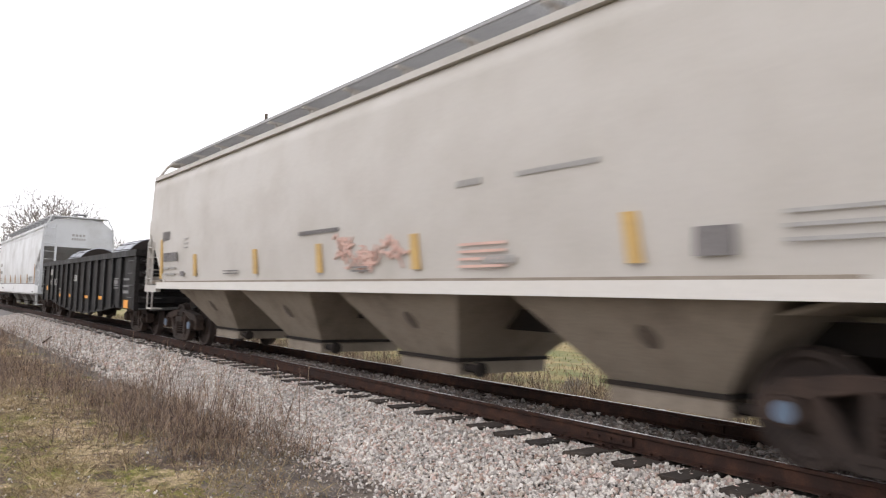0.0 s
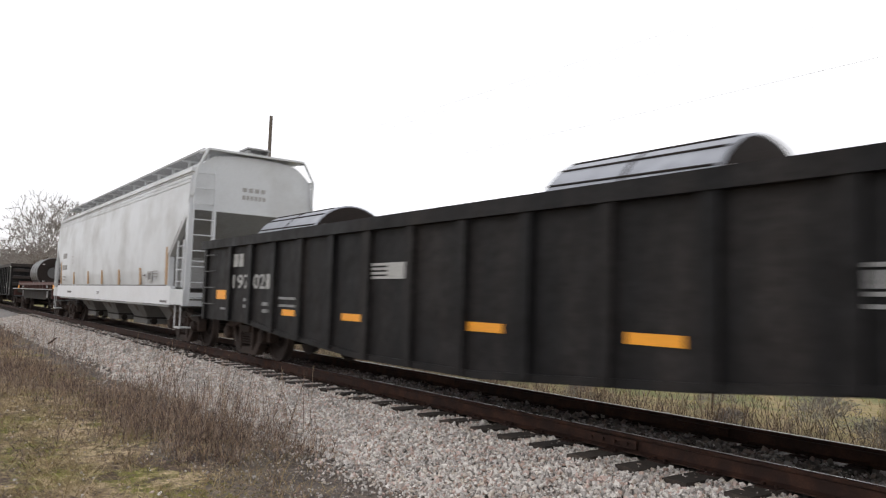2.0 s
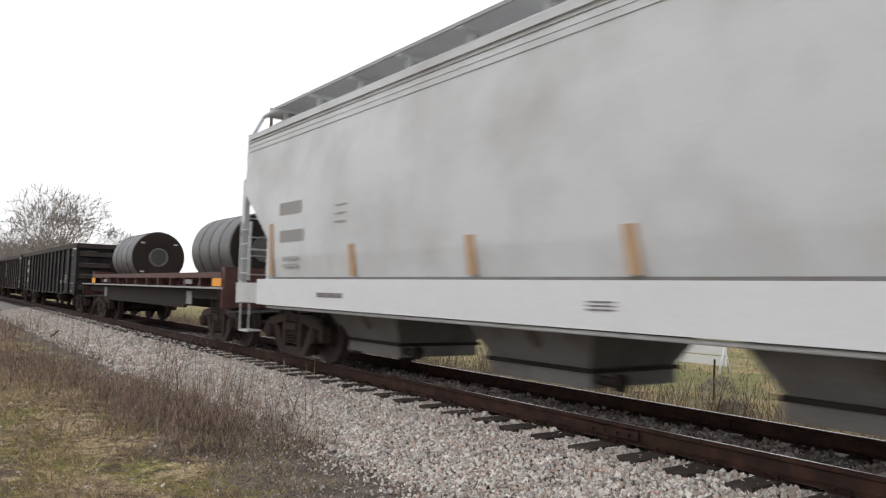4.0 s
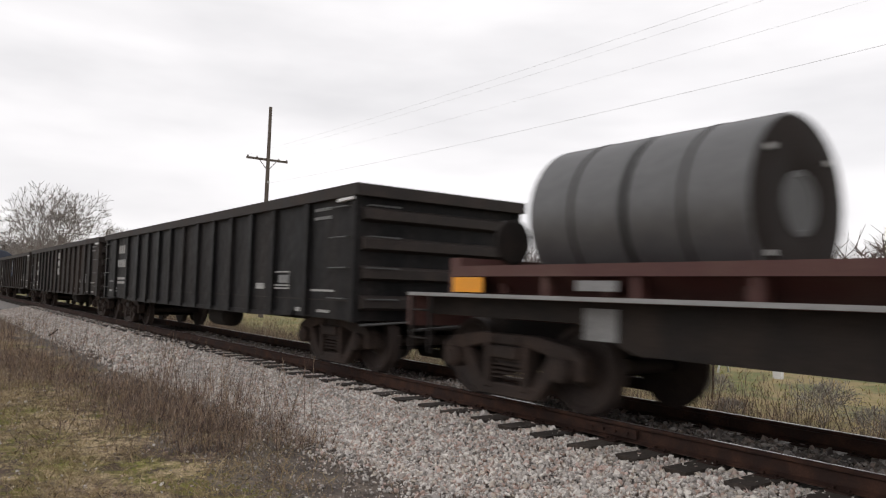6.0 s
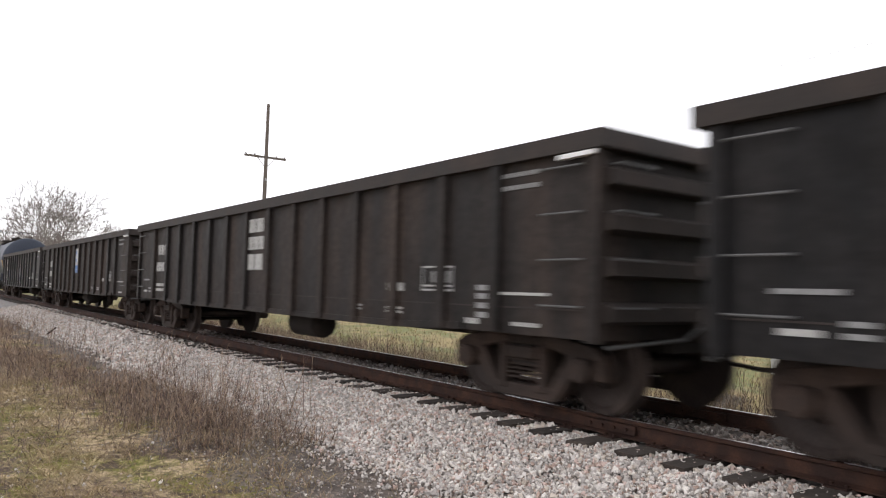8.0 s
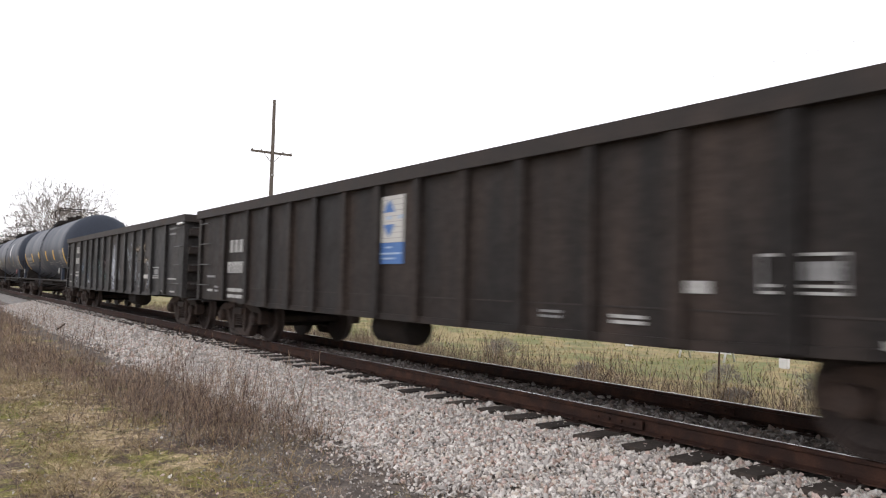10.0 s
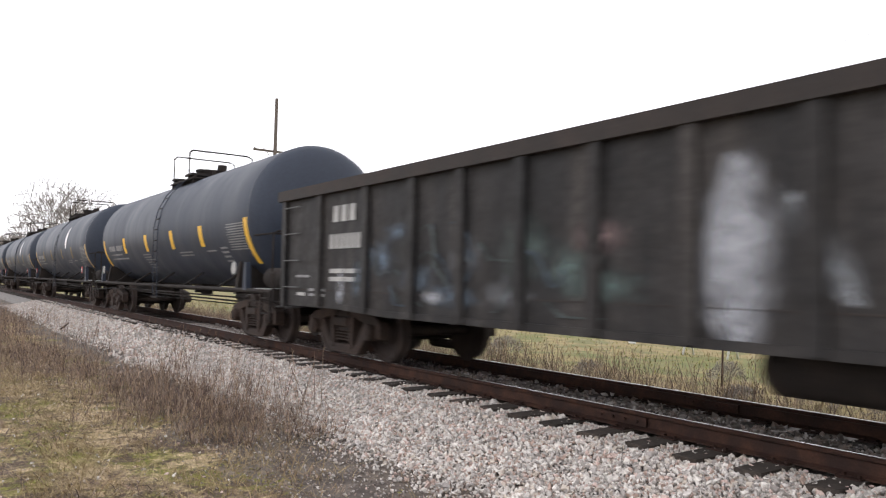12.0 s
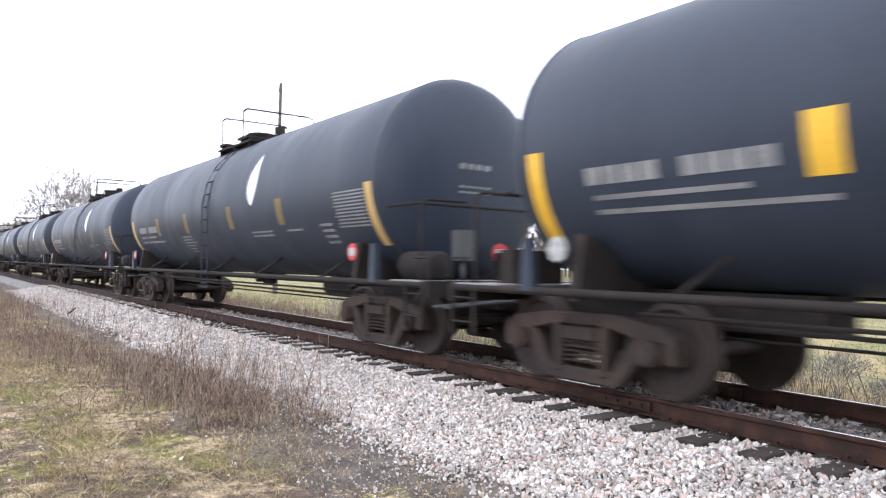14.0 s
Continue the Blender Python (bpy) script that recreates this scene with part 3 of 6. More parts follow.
def add_coupler(car, x, sgn, z=0.84):
    bm = bmesh.new()
    box(bm, min(x, x + sgn * 0.5), max(x, x + sgn * 0.5), -0.09, 0.09, z - 0.1, z + 0.1)
    box(bm, min(x + sgn * 0.42, x + sgn * 0.68), max(x + sgn * 0.42, x + sgn * 0.68), -0.17, 0.13, z - 0.14, z + 0.14)
    part("coupler", bm, M["underframe"], car, "knuckle coupler", 0.02)
    bm = bmesh.new()
    bar(bm, [(x, 0.3, z - 0.1), (x + sgn * 0.25, 0.32, z - 0.3), (x + sgn * 0.62, 0.2, z - 0.32)], 0.025)
    part("air_hose", bm, M["underframe"], car)
    bm = bmesh.new()
    bar(bm, [(x + sgn * 0.1, -1.4, z - 0.12), (x + sgn * 0.14, -0.3, z - 0.06), (x + sgn * 0.2, 0, z + 0.12)], 0.018)
    part("uncoupling_lever", bm, M["grab"], car)


def start_car(name, s0, s1, label, category, group=""):
    mid, half = (s0 + s1) / 2, (s1 - s0) / 2
    car = thing(name, label, category, group, at=(mid, 0, 0))
    CARS.append((car, mid))
    return car, half, lambda s: s - mid


def glyphs(car, x0, x1, z0, z1, y, material, n, name="marking", gap=0.22):
    """A row of plain block bars in place of writing."""
    w = (x1 - x0) / n
    bm = bmesh.new()
    box(bm, 0, w - gap * w, y - 0.004, y + 0.003, z0, z1)
    me = mesh_of(name, bm, material)
    for k in range(n):
        shared(name, me, car, (x0 + k * w, 0, 0))


def digits(car, text, x0, x1, z0, z1, y, material, name="number"):
    """Painted figures, as wide and as high as the space given."""
    curve = bpy.data.curves.new(name, "FONT")
    curve.body, curve.size, curve.extrude, curve.offset = text, 1.0, 0.0, 0.012
    holder = bpy.data.objects.new(name, curve)
    me = bpy.data.meshes.new_from_object(holder)
    bpy.data.objects.remove(holder)
    bm = bmesh.new()
    bm.from_mesh(me)
    xs, zs = [v.co.x for v in bm.verts], [v.co.y for v in bm.verts]
    a, b, c, d = min(xs), max(xs), min(zs), max(zs)
    for v in bm.verts:
        v.co = Vector((x0 + (v.co.x - a) / (b - a) * (x1 - x0), y, z0 + (v.co.y - c) / (d - c) * (z1 - z0)))
    out = bpy.data.meshes.new(name)
    bm.to_mesh(out)
    bm.free()
    out.materials.append(material)
    shared(name, out, car)


def patch(car, x0, x1, z0, z1, y, material, name="marking", label=""):
    bm = bmesh.new()
    box(bm, x0, x1, y - 0.005, y + 0.003, z0, z1)
    return part(name, bm, material, car, label)


def grab(car, pts, material, r=0.011, name="grab_iron"):
    bm = bmesh.new()
    bar(bm, pts, r)
    part(name, bm, material, car)


def ladder(car, xa, xb, y, z0, z1, n, material, name="ladder", along="x", r=0.013, stile=0.035):
    """Two stiles with rungs, in the side (along x) or the end (along y) of a car."""
    bm = bmesh.new()
    P = (lambda a, z: (a, y, z)) if along == "x" else (lambda a, z: (y, a, z))
    for a in (xa, xb):
        p = P(a, 0)
        box(bm, p[0] - stile / 2, p[0] + stile / 2, p[1] - stile / 2, p[1] + stile / 2, z0, z1)
    for k in range(n):
        z = z0 + (k + 0.5) * (z1 - z0) / n
        cyl(bm, P(xa, z), P(xb, z), r, 6)
    return part(name, bm, material, car)


def gondola(s0, s1, top, bottom, belly, ribs, material, label, chord="chord", group="gondolas of the train", rib_depth=0.07, cap=None, inset=1.35, turned=1):
    """Open-topped freight gondola with ribbed sides; belly: how far the side drops between the trucks."""
    car, h, loc = start_car("gondola", s0, s1, label, "gondola", group)
    m = M[material]
    a = 2.9

    def edge(x):
        """Height of the side's lower edge: a long curved belly on the low car, a short drop on the tall ones."""
        if belly > 0.1:
            return bottom - float(np.interp(abs(x), [1.3, 3.9, 5.5], [belly, 0.16, 0.01]))
        return bottom - belly * float(np.interp(abs(x), [h - a - 0.4, h - 1.9], [1, 0]))

    for s in (-1, 1):
        bm = bmesh.new()
        knees = [-h, -5.5, -3.9, -1.3, 1.3, 3.9, 5.5, h] if belly > 0.1 else [-h, -h + 1.9, -h + a + 0.4, h - a - 0.4, h - 1.9, h]
        prism(bm, [(x, edge(x)) for x in knees] + [(h, top - 0.1), (-h, top - 0.1)], s * 1.47, s * 1.42)
        part("side_sheet", bm, m, car)
        for x in ribs:
            bm = bmesh.new()
            box(bm, x - 0.075, x + 0.075, s * 1.47, s * (1.47 + rib_depth), edge(x) + 0.02, top - 0.16)
            part("rib", bm, m, car, bevel=0.02)
        bm = bmesh.new()
        box(bm, -h - 0.03, h + 0.03, s * 1.40, s * 1.56, top - 0.17, top)
        part("top_chord", bm, M[chord], car, "dusty steel top chord", 0.02)
        if belly < 0.1:
            bm = bmesh.new()
            box(bm, -h + 0.1, h - 0.1, min(s * 1.46, s * 1.476), max(s * 1.46, s * 1.476), bottom + 0.26, bottom + 0.275)
            part("side_seam", bm, M[chord], car, "rusty lap seam")
        bm = bmesh.new()
        run = [x for x in knees if abs(x) < h - 1.5]
        prism(bm, [(x, edge(x)) for x in run] + [(x, edge(x) + 0.08) for x in run[::-1]], s * 1.47, s * 1.5)
        part("side_sill", bm, m, car, bevel=0.008)
    for s in (-1, 1):
        bm = bmesh.new()
        box(bm, s * h - 0.04, s * h + 0.04, -1.45, 1.45, bottom, top - 0.1)
        part("end_sheet", bm, m, car)
        step = (top - bottom) / 4.6
        for k in range(4):
            z = bottom + 0.25 + k * step
            bm = bmesh.new()
            prism(bm, [(s * h, z - 0.12), (s * (h + 0.17), z - 0.07), (s * (h + 0.17), z + 0.06), (s * h, z + 0.12)], -1.42, 1.42)
            part("end_rib", bm, M[chord], car, bevel=0.015)
        bm = bmesh.new()
        box(bm, s * (h + 0.08) - 0.1, s * (h + 0.08) + 0.1, -1.56, 1.56, top - 0.17, top)
        part("end_chord", bm, M[chord], car, "dusty steel end chord", 0.02)
        for t in (-1, 1):
            bm = bmesh.new()
            box(bm, s * h - 0.05, s * h + 0.09, t * 1.42, t * 1.53, bottom - 0.02, top - 0.1)
            part("corner_post", bm, m, car, bevel=0.015)
        add_coupler(car, s * h, s)
        for k in range(4):
            z = bottom + 0.3 + k * (top - bottom - 0.6) / 3
            a, b = sorted((s * (h - 0.12), s * (h - 0.62)))
            grab(car, [(a, -1.5, z), (a, -1.55, z), (b, -1.55, z), (b, -1.5, z)], M["grab"])
            grab(car, [(s * (h + 0.1), -1.35, z), (s * (h + 0.2), -1.35, z), (s * (h + 0.2), -0.85, z), (s * (h + 0.1), -0.85, z)], M["grab"])
        add_truck(car, s * (h - inset), cap)
    bm = bmesh.new()
    box(bm, -h, h, -1.42, 1.42, bottom + 0.1, bottom + 0.2)
    part("floor", bm, M["underframe"], car)
    bm = bmesh.new()
    box(bm, -h + 0.05, h - 0.05, -0.32, 0.32, bottom - 0.15, bottom + 0.1)
    part("centre_sill", bm, M["underframe"], car)
    u = turned
    bm = bmesh.new()
    lathe(bm, [(u * 0.3, 0.05), (u * 0.33, 0.18), (u * 0.4, 0.24), (u * 1.3, 0.24), (u * 1.37, 0.18), (u * 1.4, 0.05)], "x", 20, (0, -0.75, 0.58))
    part("air_reservoir", bm, M["underframe"], car)
    bm = bmesh.new()
    cyl(bm, (u * 1.45, -0.5, 0.7), (u * 1.95, -0.5, 0.7), 0.07, 10)
    bar(bm, [(-h + 2.6, 0.2, 0.72), (h - 2.6, 0.25, 0.7)], 0.02)
    part("brake_gear", bm, M["underframe"], car)
    return car, h, loc


# ---- the cars ----
def covered_hopper(s0, s1, paint, dirty, sill_top, sill_bottom, apex, foot, knee, roof_edge, ridges, label, flat):
    """Covered hopper: long side sheets over a sill, sloped ends, bays below and a running board on the roof."""
    car, h, loc = start_car("covered_hopper", s0, s1, label, "hopper car", "covered hoppers of the train")
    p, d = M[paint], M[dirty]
    # cross-section of one side from the sill up and over to the middle of the roof
    side = [(1.5, sill_top), (1.545, sill_top + 0.4), (1.56, 2.4), (1.545, 3.1), (1.5, roof_edge - 0.28), (1.44, roof_edge - 0.08)] if not flat else \
           [(1.5, sill_top), (1.54, 2.2), (1.545, 3.0), (1.51, roof_edge - 0.25), (1.44, roof_edge - 0.06)]
    roof = [(1.36, roof_edge + 0.02), (1.1, roof_edge + 0.12), (0.6, roof_edge + 0.2), (0, roof_edge + 0.23)] if flat else \
           [(1.36, roof_edge + 0.06), (1.2, roof_edge + 0.22), (1.0, roof_edge + 0.36), (0.5, roof_edge + 0.43), (0, roof_edge + 0.45)]
    bm = bmesh.new()
    ring = [(y, z) for y, z in side + roof] + [(-y, z) for y, z in (side + roof)[-2::-1]]
    body = h - 0.12

    def reach(z):
        """Half length of the body at a height: full above the apex, drawn in to the knee, upright below it."""
        return body - foot * min(1.0, max(0.0, (apex - z) / (apex - knee)))

    # a denser upright division so that the sloped ends come out straight
    dense = []
    for (ya, za), (yb, zb) in zip(ring, ring[1:]):
        n = 12 if abs(zb - za) > 0.35 else 3
        dense += [(ya + (yb - ya) * k / n, za + (zb - za) * k / n) for k in range(n)]
    dense.append(ring[-1])
    A = [bm.verts.new((-reach(z), y, z)) for y, z in dense]
    B = [bm.verts.new((reach(z), y, z)) for y, z in dense]
    for k in range(len(dense) - 1):
        f = bm.faces.new((A[k], A[k + 1], B[k + 1], B[k]))
        f.smooth = True
    n = len(dense)
    for E in (A, B):
        for k in range(n // 2):
            q = [E[k], E[k + 1], E[n - 2 - k], E[n - 1 - k]]
            if q[1] is q[2]:
                q.pop(2)
            bm.faces.new(q)
    bm.faces.new((A[0], B[0], B[-1], A[-1]))
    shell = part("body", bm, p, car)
    # end faces under the overhang get a darker paint that carries their shade
    shell.data.materials.append(M[paint + "_end_shade"])
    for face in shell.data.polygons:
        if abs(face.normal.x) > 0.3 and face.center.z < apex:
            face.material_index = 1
    # sill along each side, and the platform at each end
    for s in (-1, 1):
        # the sill's lighter paint also holds the sky's brightness on its ledge
        bm = bmesh.new()
        lo, hi = sorted((s * 1.46, s * 1.575))
        box(bm, -h + 1.0, h - 1.0, lo, hi, sill_bottom, sill_top + 0.028)
        part("side_sill", bm, M[paint + "_clean"], car, "cleaner pale side sill with sky brightness in its colour", 0.02)
        # dark strip that draws the side sheet's shadow line above the sill
        bm = bmesh.new()
        box(bm, -body + foot + 0.1, body - foot - 0.1, min(s * 1.49, s * 1.53), max(s * 1.49, s * 1.53), sill_top + 0.028, sill_top + 0.06)
        part("lap_strip", bm, d, car, "dark painted shadow line above the side sill")
        for xa in (-h, h - 1.0):
            bm = bmesh.new()
            box(bm, xa, xa + 1.0, lo, hi, min(sill_bottom + 0.02, sill_top - 0.2), sill_top - 0.04)
            part("end_sill", bm, p, car, bevel=0.015)
        bm = bmesh.new()
        box(bm, -h + 0.1, h - 0.1, s * 1.40, s * 1.50, roof_edge - 0.04, roof_edge + 0.05)
        part("roof_edge", bm, p, car, "narrow roof edge angle", 0.01)
        for k in range(ridges):
            bm = bmesh.new()
            z = roof_edge - 0.05 - 0.1 * k
            y = np.interp(z, [q[1] for q in side], [q[0] for q in side])
            box(bm, -body, body, s * (y - 0.03), s * (y + 0.022), z - 0.032, z + 0.032)
            part("side_ridge", bm, p, car, bevel=0.008)
    for s in (-1, 1):
        bm = bmesh.new()
        lo, hi = sorted((s * (h - 0.95), s * h))
        box(bm, lo, hi, -1.46, 1.46, sill_bottom + 0.12, sill_bottom + 0.2)
        part("end_platform", bm, d, car)
        bm = bmesh.new()
        lo, hi = sorted((s * h, s * (h - 0.12)))
        box(bm, lo, hi, -1.57, 1.57, sill_bottom, sill_bottom + 0.3)
        part("end_beam", bm, p, car, bevel=0.015)
        # corner posts and braces below the overhanging end
        for t in (-1, 1):
            bm = bmesh.new()
            lo, hi = sorted((s * (h - 0.02), s * (h - 0.16)))
            box(bm, lo, hi, t * 1.44, t * 1.54, sill_bottom, apex + 0.12)
            part("corner_post", bm, p, car, bevel=0.01)
            bm = bmesh.new()
            bar(bm, [(s * (h - 0.1), t * 0.95, sill_bottom + 0.2), (s * (h - 0.1), t * 0.95, apex)], 0.05, 8)
            part("end_stanchion", bm, p, car)
        ladder(car, *sorted((s * (h - 0.14), s * (h - 0.58))), -1.57, sill_top, 2.4, 4, p)
        ladder(car, -1.45, -0.98, s * (h + 0.02), sill_bottom, roof_edge + 0.1, 9, p, along="y", stile=0.03)
        for t in (-1, 1):
            bm = bmesh.new()
            bar(bm, [(s * (h - 0.1), t * 1.46, roof_edge - 0.6), (s * (h + 0.04), t * 1.42, roof_edge), (s * (h - 0.02), t * 1.2, roof_edge + (0.36 if flat else 0.46)), (s * (h - 0.5), t * 1.18, roof_edge + (0.42 if flat else 0.52))], 0.035, 8)
            part("roof_grab", bm, p, car)
            bm = bmesh.new()
            prism(bm, [(s * body, apex + 0.05), (s * (body - foot), knee), (s * (body - foot), sill_top), (s * (body - foot + 0.1), sill_top), (s * (body - foot + 0.1), knee), (s * (body + 0.06), apex - 0.08)], t * 1.42, t * 1.545)
            part("slope_flange", bm, p, car)
        bm = bmesh.new()
        a, b = sorted((s * (h - 0.62), s * (h - 0.2)))
        box(bm, a, b, -1.56, -1.3, sill_bottom - 0.5, sill_bottom - 0.47)
        bar(bm, [(a, -1.55, sill_bottom), (a, -1.55, sill_bottom - 0.5), (b, -1.55, sill_bottom - 0.5), (b, -1.55, sill_bottom)], 0.016)
        part("sill_step", bm, p, car)
        bm = bmesh.new()
        bar(bm, [(s * (h - 0.05), -1.5, sill_bottom + 1.0), (s * (h - 0.05), 1.5, sill_bottom + 1.0)], 0.02)
        part("end_rail", bm, p, car)
        if s < 0:
            bm = bmesh.new()
            lathe(bm, [(-h + 0.1, 0.03), (-h + 0.1, 0.2), (-h + 0.32, 0.2), (-h + 0.36, 0.1), (-h + 0.5, 0.08)], "x", 14, (0, -0.35, sill_top + 0.75))
            part("hand_brake", bm, M["underframe"], car, "dark hand brake housing")
            bm = bmesh.new()
            cyl(bm, (-h + 0.5, 0.5, sill_bottom + 0.45), (-h + 1.25, 0.5, sill_bottom + 0.45), 0.18, 12)
            part("brake_cylinder", bm, M["underframe"], car)
        add_coupler(car, s * h, s)
        add_truck(car, s * (h - 1.45), "cap" if flat else None)
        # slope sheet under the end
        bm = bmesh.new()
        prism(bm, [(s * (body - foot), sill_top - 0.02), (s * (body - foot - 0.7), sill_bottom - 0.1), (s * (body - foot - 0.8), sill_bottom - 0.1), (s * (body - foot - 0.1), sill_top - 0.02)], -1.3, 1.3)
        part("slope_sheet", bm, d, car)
    # bays: wide sloped ones on the beige car, narrow steep ones on the grey
    for k in range(4):
        c = -5.62 + 3.745 * k if flat else -5.4 + 3.66 * k
        wide, narrow, out, inner = (1.46, 0.63, 1.44, 0.75) if flat else (1.08, 0.78, 1.0, 0.7)
        zt, zb = sill_bottom + 0.05, 0.46
        bm = bmesh.new()
        top = [bm.verts.new(q) for q in ((c - wide, -out, zt), (c + wide, -out, zt), (c + wide, out, zt), (c - wide, out, zt))]
        low = [bm.verts.new(q) for q in ((c - narrow, -inner, zb), (c + narrow, -inner, zb), (c + narrow, inner, zb), (c - narrow, inner, zb))]
        for i in range(4):
            bm.faces.new((top[i], top[(i + 1) % 4], low[(i + 1) % 4], low[i]))
        bm.faces.new(top), bm.faces.new(low[::-1])
        bay = part("hopper_bay", bm, d, car, "dark stained sloped discharge bay", 0.012)
        bm = bmesh.new()
        box(bm, c - narrow - 0.06, c + narrow + 0.06, -inner - 0.05, inner + 0.05, zb - 0.03, zb + 0.015)
        part("gate_flange", bm, M["underframe"], bay)
        bm = bmesh.new()
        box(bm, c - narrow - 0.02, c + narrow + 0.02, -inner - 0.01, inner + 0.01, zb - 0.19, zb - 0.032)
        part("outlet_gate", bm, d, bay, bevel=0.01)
        bm = bmesh.new()
        cyl(bm, (c + narrow, -inner + 0.1, zb - 0.1), (c + narrow + 0.32, -inner + 0.1, zb - 0.1), 0.05, 10)
        cyl(bm, (c + narrow + 0.28, -inner + 0.1, zb - 0.1), (c + narrow + 0.36, -inner + 0.1, zb - 0.1), 0.09, 10)
        part("gate_capstan", bm, M["underframe"], bay)
        u = 0.45
        y, z = -out + (out - inner) * u, zt + (zb - zt) * u
        bm = bmesh.new()
        lathe(bm, [(0.05, 0.02), (0.05, 0.13), (-0.005, 0.11), (-0.025, 0.07), (-0.025, 0.02)], "y", 12, (c + 0.1, y, z))
        for v in bm.verts:
            v.co.y += (out - inner) / (zt - zb) * (z - v.co.z)
        part("vibrator_pocket", bm, M["pocket"], bay, "grimy round vibrator pocket")
    for s in (-1, 1):
        if not flat:
            bm = bmesh.new()
            cyl(bm, (-h + 1.3, s * 1.5, sill_bottom - 0.035), (h - 1.3, s * 1.5, sill_bottom - 0.035), 0.022, 8)
            part("sill_pipe", bm, p, car, "thin pale pipe under the side sill")
    bm = bmesh.new()
    box(bm, -h, h, -0.3, 0.3, 0.86, 1.12)
    part("centre_sill", bm, M["underframe"], car)
    # hatches and running boards
    rise = 0.46 if flat else 0.55
    bm = bmesh.new()
    box(bm, -h + 0.9, h - 0.9, -0.32, 0.32, roof_edge + rise - 0.26, roof_edge + rise - 0.08)
    part("trough_hatch", bm, p, car, "long trough hatch cover", 0.03)
    for s in (-1, 1):
        board = bmesh.new()
        y0, y1 = (0.62, 1.18)
        z = roof_edge + rise
        for y in (y0, y1):
            box(board, -h + 0.3, h - 0.3, s * y - 0.015, s * y + 0.015, z - 0.035, z + 0.015)
        n = int(2 * (h - 0.3) / 0.07)
        for k in range(n):
            x = -h + 0.3 + (k + 0.5) * 2 * (h - 0.3) / n
            box(board, x - 0.012, x + 0.012, min(s * y0, s * y1), max(s * y0, s * y1), z - 0.02, z + 0.005)
        walkway = part("running_board", board, M["grating"], car, "grey grating running board")
        for k in range(13):
            x = -h + 0.6 + k * (2 * h - 1.2) / 12
            bm = bmesh.new()
            box(bm, x - 0.04, x + 0.04, min(s * y0, s * y1), max(s * y0, s * y1), z - 0.07, z - 0.036)
            box(bm, x - 0.03, x + 0.03, s * 1.0 - 0.03, s * 1.0 + 0.03, roof_edge + 0.1, z - 0.06)
            part("board_bracket", bm, p, walkway)
    for s in (-1, 1):
        bm = bmesh.new()
        box(bm, s * (h - 0.28) - 0.28, s * (h - 0.28) + 0.28, -1.18, 1.18, roof_edge + rise - 0.07, roof_edge + rise - 0.022)
        part("end_board", bm, p, car, "pale end running board")
        bm = bmesh.new()
        lo, hi = sorted((s * (h - 0.55), s * (h + 0.02)))
        box(bm, lo, hi, -0.28, 0.3, roof_edge + rise + 0.08, roof_edge + rise + 0.12)
        for y in (-0.22, 0.24):
            box(bm, lo + 0.06, hi - 0.06, y - 0.02, y + 0.02, roof_edge + rise - 0.03, roof_edge + rise + 0.09)
        part("end_step_plate", bm, M["grating"], car, "raised grating plate over the end board")
    return car, h, loc


